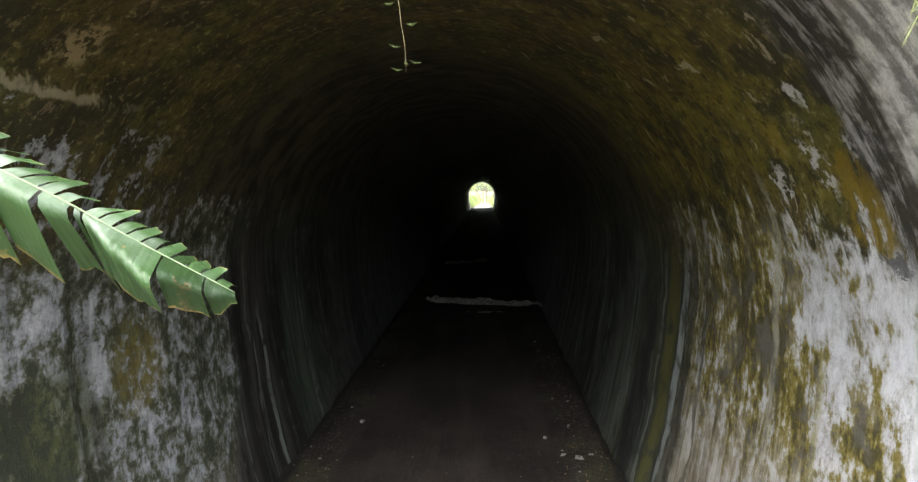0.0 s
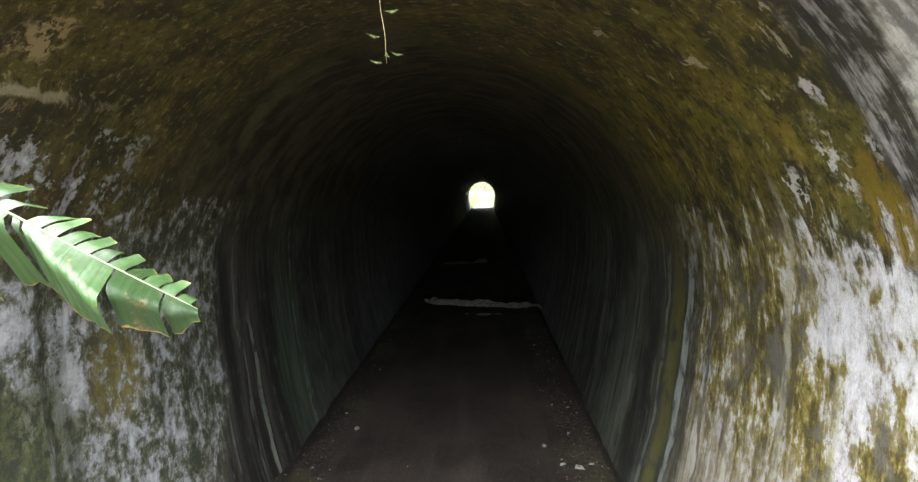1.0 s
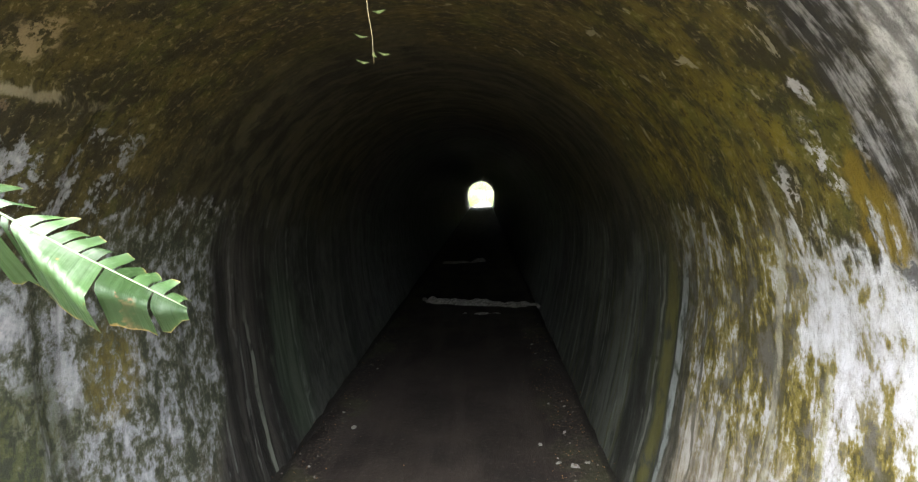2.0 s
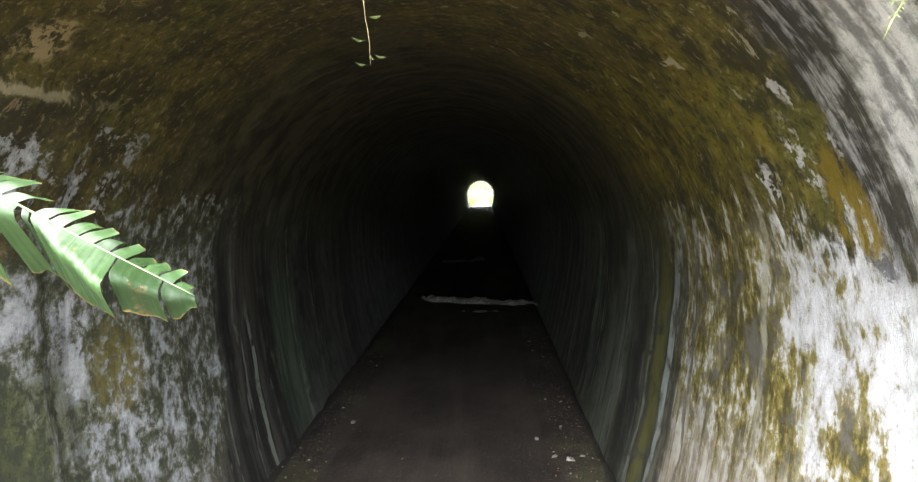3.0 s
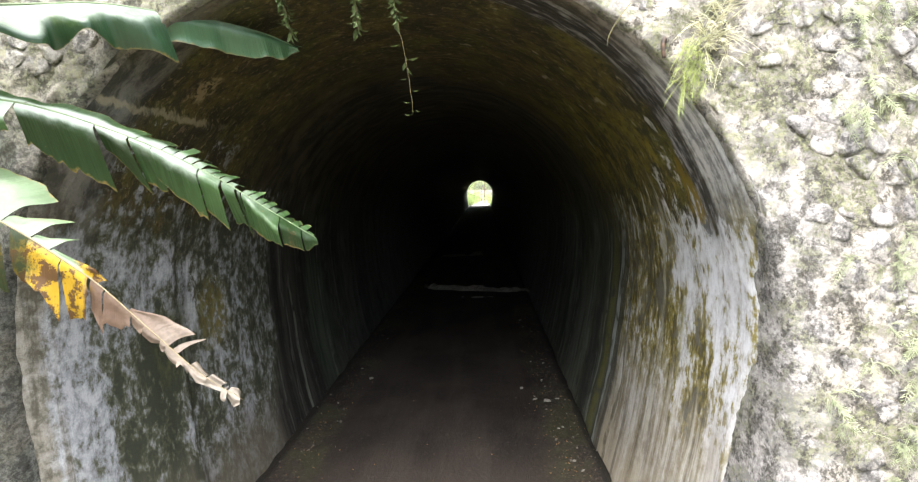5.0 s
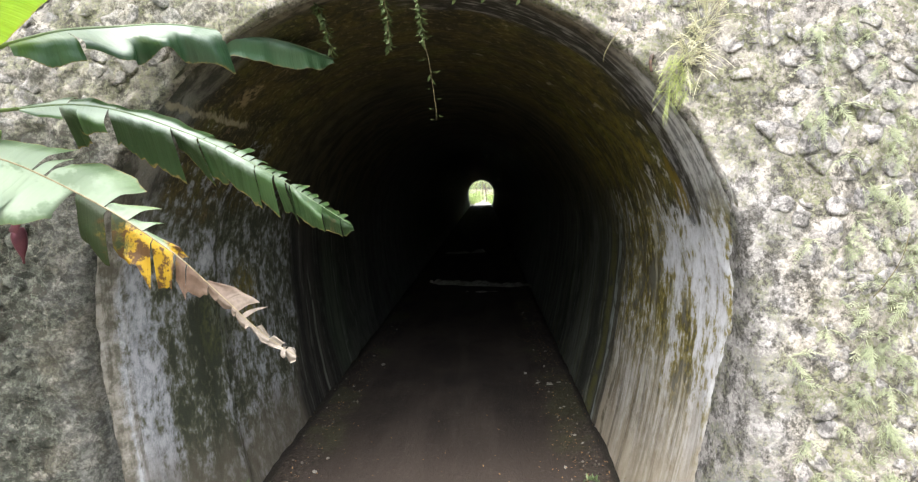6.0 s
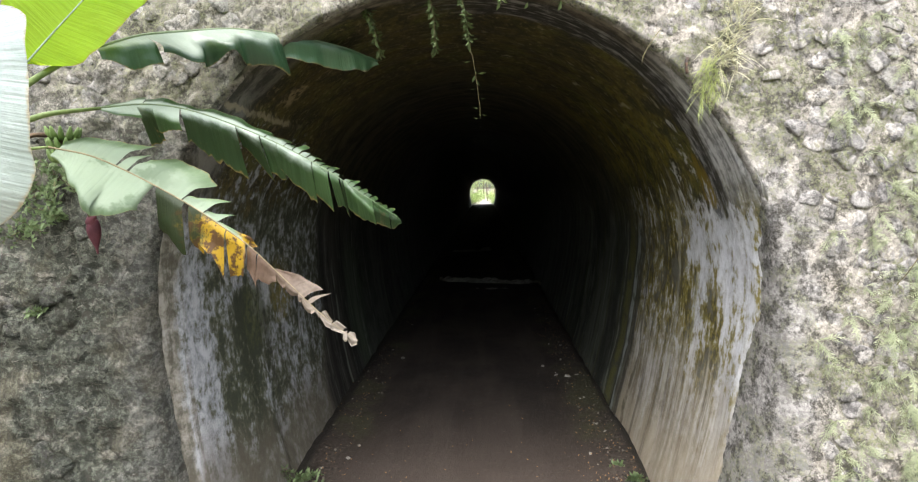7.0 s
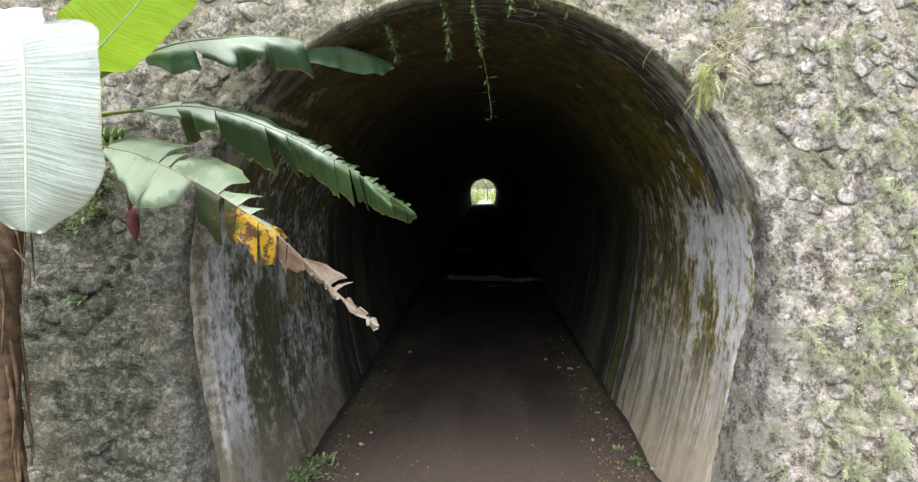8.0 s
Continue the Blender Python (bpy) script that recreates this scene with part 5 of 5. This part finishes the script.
for k, (wx, wy, sp) in enumerate([(-1.86, 1.35, 0.16), (-1.76, 1.6, 0.13), (-1.9, 1.12, 0.15), (1.62, 1.5, 0.09), (1.5, 1.75, 0.06)]):
    w = weed((wx, wy, floor_z(wx) + 0.01), 80 + k, 20, sp * (1.5 if wx < 0 else 1.1), 0.065, "low green weed on the earth beside the tunnel wall", "weeds on the floor")

# a broad pale leaf that rises into view beside the portal
arum = empty("arum_plant", (2.84, -0.34, -0.06), "arum plant with one broad pale leaf on a long stalk", "plant")
stalk_line = spline([(0, 0, 0), (0.02, -0.01, 0.55), (-0.03, 0.03, 1.03)], 12)
link_mesh("stalk", *tube_data(stalk_line, [0.012 - 0.0005 * i for i in range(13)], 7), M_RIB, arum)
av, af, auv = [], [], []
for i in range(25):
    w = 2 * math.pi * i / 24
    r = 0.075 * (1 + 0.22 * math.cos(w)) * (1 - 0.35 * math.exp(-((w - math.pi) / 0.35) ** 2))
    for j in range(4):
        f = j / 3
        av.append((-0.03 + r * f * math.sin(w), 0.03 - 0.35 * r * f * math.cos(w) - 0.3 * r * f, 1.03 + r * f * math.cos(w) * 0.85 - 0.02 * f * f))
        auv.append((f * 0.9, 0.2 + 0.02 * math.cos(w)))
for i in range(24):
    for j in range(3):
        af.append((i * 4 + j, i * 4 + j + 1, (i + 1) * 4 + j + 1, (i + 1) * 4 + j))
arum_leaf = link_mesh("leaf", av, af, M_LEAF_PALE, arum, uvs=auv)
arum_leaf.modifiers.new("thickness", "SOLIDIFY").thickness = 0.002


# ---- small things at the mouth ----
def bent_rod(name, pts, r, material, label, category):
    base = Vector(pts[0])
    line = spline([Vector(p) - base for p in pts], 14)
    ob = link_mesh(name, *tube_data(line, r, 7), material)
    ob.location = base
    return tagged(ob, label, category)


bent_rod("iron_hook", [(1.50, 0.30, 3.86), (1.46, 0.18, 3.86), (1.44, 0.15, 3.82), (1.45, 0.15, 3.75)], 0.011, M_IRON, "rusted iron hook let into the edge of the mouth", "hook")
bent_rod("dry_twig", [(1.30, 0.26, 4.08), (1.22, 0.18, 3.98), (1.16, 0.16, 3.88), (1.15, 0.17, 3.82)], 0.003, M_VINE, "thin dry twig hanging from the edge of the mouth", "twig")
bent_rod("dry_twig", [(-2.19, 0.36, 0.98), (-2.18, 0.43, 1.03), (-2.18, 0.49, 1.09), (-2.185, 0.49, 1.06)], 0.008, M_IRON, "short dark stick caught on the plastered wall", "stick")
bent_rod("dry_twig", [(3.0, 0.0, 2.75), (2.92, -0.06, 2.6), (2.85, -0.05, 2.45), (2.80, -0.02, 2.35)], 0.003, M_VINE, "thin dry twig clinging to the rubble wall", "twig")


# ---- loose stones and litter on the track ----
def stone_mesh(seed, rough=0.35):
    rng = random.Random(seed)
    bm = bmesh.new()
    bmesh.ops.create_icosphere(bm, subdivisions=1, radius=1.0)
    sx, sy, sz = rng.uniform(0.7, 1.2), rng.uniform(0.7, 1.2), rng.uniform(0.45, 0.8)
    for v in bm.verts:
        k = 1 + rng.uniform(-rough, rough)
        v.co = Vector((v.co.x * sx * k, v.co.y * sy * k, v.co.z * sz * k))
    me = bpy.data.meshes.new("stone")
    bm.to_mesh(me)
    bm.free()
    me.materials.append(M_PEBBLE)
    return me


stone_forms = [stone_mesh(k) for k in range(6)]


def loose_stone(x, y, size, k, label="small grey stone lying on the earth track"):
    ob = new("stone", stone_forms[k % 6])
    ob.location = (x, y, floor_z(x) + size * 0.3)
    ob.rotation_euler = (0.2 * (k % 3), 0.1 * (k % 5), k * 1.3)
    ob.scale = (size, size, size)
    return tagged(ob, label, "stone", "loose stones on the track")


loose_stone(1.42, 4.40, 0.055, 1, "pale rounded stone on the earth verge")
rng = random.Random(21)
for k in range(60):
    right = rng.random() < 0.7
    y = 1.3 + 9 * rng.random() ** 1.4
    x = rng.gauss(1.5, 0.16) if right else rng.gauss(-1.6, 0.12)
    loose_stone(max(-1.85, min(1.8, x)), y, rng.uniform(0.012, 0.035), k)
for k, (x, y, size) in enumerate([(1.70, 12.45, 0.11), (1.86, 12.2, 0.09), (1.52, 12.6, 0.12), (1.35, 12.5, 0.08), (-1.28, 13.6, 0.11), (-1.05, 13.5, 0.08), (-1.33, 5.5, 0.04)]):
    loose_stone(x, y, size, k, "pale broken stone fallen on the track")


def rubble_bank(y0, x0, x1, skew, height, depth, seed, label):
    """A low bank of washed-in pale gravel across the track."""
    verts, faces = [], []
    nx_, ny = 90, 22
    for i in range(nx_ + 1):
        f = i / nx_
        x = x0 + (x1 - x0) * f
        yc = y0 + skew * f + 0.25 * nz(x * 1.3, seed, 0)
        for j in range(ny + 1):
            g = j / ny * 2 - 1
            y = yc + g * depth
            prof = max(0.0, 1 - g * g) ** 1.5 * min(1.0, 8 * f, 8 * (1 - f))
            z = floor_z(x) - 0.06 + (height + 0.06) * prof * max(0.25, 0.8 + 0.9 * nz(x * 1.6, seed, 4) + 0.5 * nz(x * 4, y * 4, seed)) + 0.012 * nz(x * 14, y * 14, seed)
            verts.append((x, y, z))
    for i in range(nx_):
        for j in range(ny):
            k = i * (ny + 1) + j
            faces.append((k, k + ny + 1, k + ny + 2, k + 1))
    return tagged(link_mesh("gravel_bank", verts, faces, M_GRAVEL), label, "gravel bank", kind="stuff")


M_GRAVEL = plain_material("pale_gravel", (0.14, 0.13, 0.12), (0.44, 0.42, 0.39), 0.95, 16.0, 0.9)
rubble_bank(13.5, -1.4, 1.85, -1.0, 0.13, 0.42, 3, "low bank of pale gravel across the dark track")
rubble_bank(11.9, -0.3, 1.4, -0.1, 0.015, 0.30, 8, "thin spread of pale gravel on the dark track")
rubble_bank(21.3, -1.5, 0.6, 0.2, 0.09, 0.5, 5, "low bank of pale gravel across the dark track")


def litter(n, seed):
    """Grit, crumbs and dead leaf scraps along both edges of the track."""
    rng = random.Random(seed)
    data = ([], [])
    for k in range(n):
        y = 1.0 + 9 * rng.random() ** 1.5
        u = rng.random()
        x = rng.gauss(1.45, 0.2) if u < 0.5 else rng.gauss(-1.55, 0.16) if u < 0.72 else rng.uniform(-1.7, 1.7)
        if u >= 0.72 and rng.random() > 1.15 - 0.2 * y:
            continue
        x = max(-1.88, min(1.82, x))
        p = Vector((x, y, floor_z(x) + 0.05 + 0.03 * (abs(x) > 1.3)))
        size = rng.uniform(0.006, 0.02)
        d = rand_dir(rng)
        d.z *= 0.3
        leaflet(data, p, d, d.cross(Vector((0, 0, 1))) + Vector((0, 0, 0.2)), size * 1.6, size)
    return tagged(link_mesh("leaf_litter", *data, M_LITTER, smooth=False), "scattered dead leaf scraps and grit along the track", "leaf litter", kind="stuff")


litter(1100, 5)


def grit(n, seed):
    """Crumbs of fallen plaster along the foot of the walls."""
    rng = random.Random(seed)
    data = ([], [])
    for k in range(n):
        y = 1.2 + 9.5 * rng.random() ** 1.3
        x = rng.gauss(1.5, 0.14) if rng.random() < 0.62 else rng.gauss(-1.6, 0.11)
        x = max(-1.84, min(1.78, x))
        r = 0.003 + 0.014 * rng.random() ** 4
        c = Vector((x, y, floor_z(x) + 0.035 + 0.02 * rng.random()))
        o = len(data[0])
        for d in ((1, 0, 0), (-1, 0, 0), (0, 1, 0), (0, -1, 0), (0, 0, 1), (0, 0, -1)):
            data[0].append(c + Vector(d) * r * rng.uniform(0.6, 1.5))
        data[1].extend((o + a, o + b, o + e) for a, b, e in ((0, 2, 4), (2, 1, 4), (1, 3, 4), (3, 0, 4), (2, 0, 5), (1, 2, 5), (3, 1, 5), (0, 3, 5)))
    return tagged(link_mesh("plaster_grit", *data, M_GRIT, smooth=False), "pale plaster crumbs along the foot of the walls", "grit", kind="stuff")


M_GRIT = plain_material("plaster_crumb", (0.05, 0.044, 0.037), (0.15, 0.136, 0.115), 0.95, 9.0, 0.5, vary=0.2)
grit(420, 31)


# ---- beyond the far mouth ----
def tree(at, height, seed, label):
    rng = random.Random(seed)
    root = empty("tree", at, label, "tree", "trees beyond the far mouth")
    trunk = ([], [])
    line = spline([Vector((0, 0, -0.2)), Vector((rng.uniform(-0.3, 0.3), 0, height * 0.4)), Vector((rng.uniform(-0.6, 0.6), rng.uniform(-0.5, 0.5), height * 0.85))], 14)
    merge(trunk, tube_data(line, [0.16 * (1.1 - i / 16) for i in range(15)], 8))
    tips = []
    for k in range(9):
        p = line[5 + k]
        d = rand_dir(rng, 0.5)
        limb = spline([p, p + d * height * 0.14, p + d * height * 0.26 + Vector((0, 0, 0.3))], 6)
        merge(trunk, tube_data(limb, [0.06 * (1.1 - i / 7) for i in range(7)], 5))
        tips += limb[2:]
    link_mesh("trunk", *trunk, M_BARK, root)
    crown = ([], [])
    for k in range(900):
        p = rng.choice(tips) + rand_dir(rng) * rng.random() ** 0.6 * height * 0.13
        d = rand_dir(rng, -0.2)
        leaflet(crown, p, d, d.cross(Vector((0.2, 0.4, 1))), rng.uniform(0.15, 0.32), rng.uniform(0.09, 0.16))
    link_mesh("crown", *crown, M_TREE_LEAF, root)
    return root


def bush(at, size, seed, label):
    rng = random.Random(seed)
    root = empty("bush", at, label, "bush", "bushes beyond the far mouth")
    twigs, crown = ([], []), ([], [])
    for k in range(14):
        d = rand_dir(rng, 1.0)
        d.z = abs(d.z)
        limb = spline([Vector((0, 0, -0.1)), d * size * 0.5, d * size], 6)
        merge(twigs, tube_data(limb, 0.012, 4))
        for q in limb[2:]:
            for _ in range(12):
                e = rand_dir(rng)
                leaflet(crown, q + e * size * 0.2 * rng.random(), e, e.cross(Vector((0.2, 0.4, 1))), rng.uniform(0.12, 0.25), rng.uniform(0.06, 0.12))
    link_mesh("twigs", *twigs, M_BARK, root)
    link_mesh("foliage", *crown, M_TREE_LEAF, root)
    return root


for k, (x, y, h) in enumerate([(-2.8, 99, 8), (-1.4, 116, 9), (1.0, 118, 10), (2.2, 112, 9), (3.4, 104, 9), (-5, 108, 10), (5.2, 112, 11), (0.2, 132, 12), (-3.5, 128, 12), (4, 130, 12)]):
    tree((x, y, -0.1), h, 100 + k, "slender leafy tree beside the track beyond the tunnel")
for k, (x, y, size) in enumerate([(-2.4, 95, 1.6), (-2.0, 100, 1.9), (-1.6, 108, 2.0), (2.4, 96, 1.0), (2.8, 102, 1.6), (-0.4, 122, 2.4), (1.8, 124, 2.2), (-3.2, 118, 2.6), (-1.5, 96, 2.4), (-1.0, 105, 2.9), (1.9, 101, 2.1)]):
    bush((x, y, -0.1), size, 200 + k, "dense green bush beside the track beyond the tunnel")
M_PALE_EARTH = plain_material("pale_track", (0.36, 0.33, 0.28), (0.50, 0.47, 0.41), 0.95, 2.0, 0.4)
tv, tf = [], []
for i in range(41):
    y = LENGTH + 0.5 + i * 1.2
    for j in range(9):
        x = -1.7 + 3.4 * j / 8 + 0.0006 * (y - LENGTH) ** 2 * 0.8
        tv.append((x, y, -0.06 + 0.02 * nz(x, y, 2)))
for i in range(40):
    for j in range(8):
        k = i * 9 + j
        tf.append((k, k + 1, k + 10, k + 9))
tagged(link_mesh("road_far", tv, tf, M_PALE_EARTH), "pale sunlit earth track beyond the tunnel", "road", kind="structure")


# ---- rubble stones of the portal wall ----
def clip(poly, px, pz, qx, qz):
    """Keep the part of a polygon that is nearer to p than to q."""
    mx, mz, dx, dz = (px + qx) / 2, (pz + qz) / 2, qx - px, qz - pz
    out = []
    for (ax, az), (bx, bz) in zip(poly, poly[1:] + poly[:1]):
        da, db = (ax - mx) * dx + (az - mz) * dz, (bx - mx) * dx + (bz - mz) * dz
        if da <= 0:
            out.append((ax, az))
        if da * db < 0:
            t = da / (da - db)
            out.append((ax + (bx - ax) * t, az + (bz - az) * t))
    return out


def in_opening(x, z, margin):
    if z < SPRING:
        return abs(x - XC) < half_width(z) + flare(z) + margin
    return math.hypot(x - XC, z - SPRING) < RADIUS + flare(z) + margin


def rubble_stones():
    rng = random.Random(8)
    sites = []
    for radius, tries in ((0.24, 500), (0.17, 2200), (0.12, 5000), (0.085, 5000)):
        for _ in range(tries):
            x, z = rng.uniform(-5.2, 5.2), rng.uniform(0.0, 5.2)
            if in_opening(x, z, -0.2) or (radius > 0.2 and rng.random() < 0.6):
                continue
            if all(abs(qx - x) > radius or math.hypot(qx - x, (qz - z) * 1.15) > radius for qx, qz in sites):
                sites.append((x, z))
    made, rest = [], ([], [])
    for px, pz in sites:
        if in_opening(px, pz, 0.16 + 0.16 * rng.random()):
            continue
        if rng.random() < (0.86 if px < -2.0 and pz < 3.3 else 0.4 if px < 0.3 else 0.42):
            continue
        poly = [(px - 0.3, pz - 0.3), (px + 0.3, pz - 0.3), (px + 0.3, pz + 0.3), (px - 0.3, pz + 0.3)]
        for qx, qz in sites:
            if (qx, qz) != (px, pz) and abs(qx - px) < 0.6 and abs(qz - pz) < 0.6:
                poly = clip(poly, px, pz, qx, qz)
        if len(poly) < 4:
            continue
        cx, cz = sum(p[0] for p in poly) / len(poly), sum(p[1] for p in poly) / len(poly)
        shrink = rng.uniform(0.85, 1.05)
        rim = []
        m = len(poly)
        per = [math.dist(poly[k], poly[(k + 1) % m]) for k in range(m)]
        total = sum(per)
        n = 11
        for k in range(n):
            d = total * k / n
            e = 0
            while d > per[e]:
                d -= per[e]
                e += 1
            a, b = poly[e], poly[(e + 1) % m]
            t = d / per[e]
            x, z = a[0] + (b[0] - a[0]) * t, a[1] + (b[1] - a[1]) * t
            w = shrink * rng.uniform(0.86, 1.08)
            rim.append((cx + (x - cx) * w, cz + (z - cz) * w))
        high = rng.uniform(-0.003, 0.012) * (0.6 if px < -2 else 1.0)
        tilt_x, tilt_z = rng.uniform(-0.07, 0.07), rng.uniform(-0.07, 0.07)
        verts = []
        for scale, lift in ((1.0, -0.03), (0.94, 0.85), (0.6, 1.0)):
            for x, z in rim:
                qx, qz = cx + (x - cx) * scale, cz + (z - cz) * scale
                up = (high * lift if lift > 0 else lift) + (tilt_x * (qx - cx) + tilt_z * (qz - cz)) * (lift > 0) + rng.uniform(-0.007, 0.007)
                verts.append((qx, face_y(qz) + 0.75 * rubble_relief(cx, cz) - up, qz))
        verts.append((cx, face_y(cz) + 0.75 * rubble_relief(cx, cz) - high * 1.05, cz))
        faces = []
        for r in range(2):
            for k in range(n):
                q = (k + 1) % n
                faces.append((r * n + k, r * n + q, (r + 1) * n + q, (r + 1) * n + k))
        faces += [(2 * n + k, 2 * n + (k + 1) % n, 3 * n) for k in range(n)]
        made.append((abs(cx) < 3.6 and cz < 4.6, total, verts, faces, (cx, face_y(cz), cz)))
    made.sort(key=lambda q: (not q[0], -q[1]))
    near = [q[2:] for q in made[:300]]
    for q in made[300:]:
        merge(rest, q[2:4])
    for verts, faces, c in near:
        ob = link_mesh("stone", [(x - c[0], y - c[1], z - c[2]) for x, y, z in verts], faces, M_STONE, wall_portal)
        ob.location = c
    tagged(link_mesh("rubble", *rest, M_STONE, wall_portal), kind="stuff")
    return len(near)


rubble_stones()
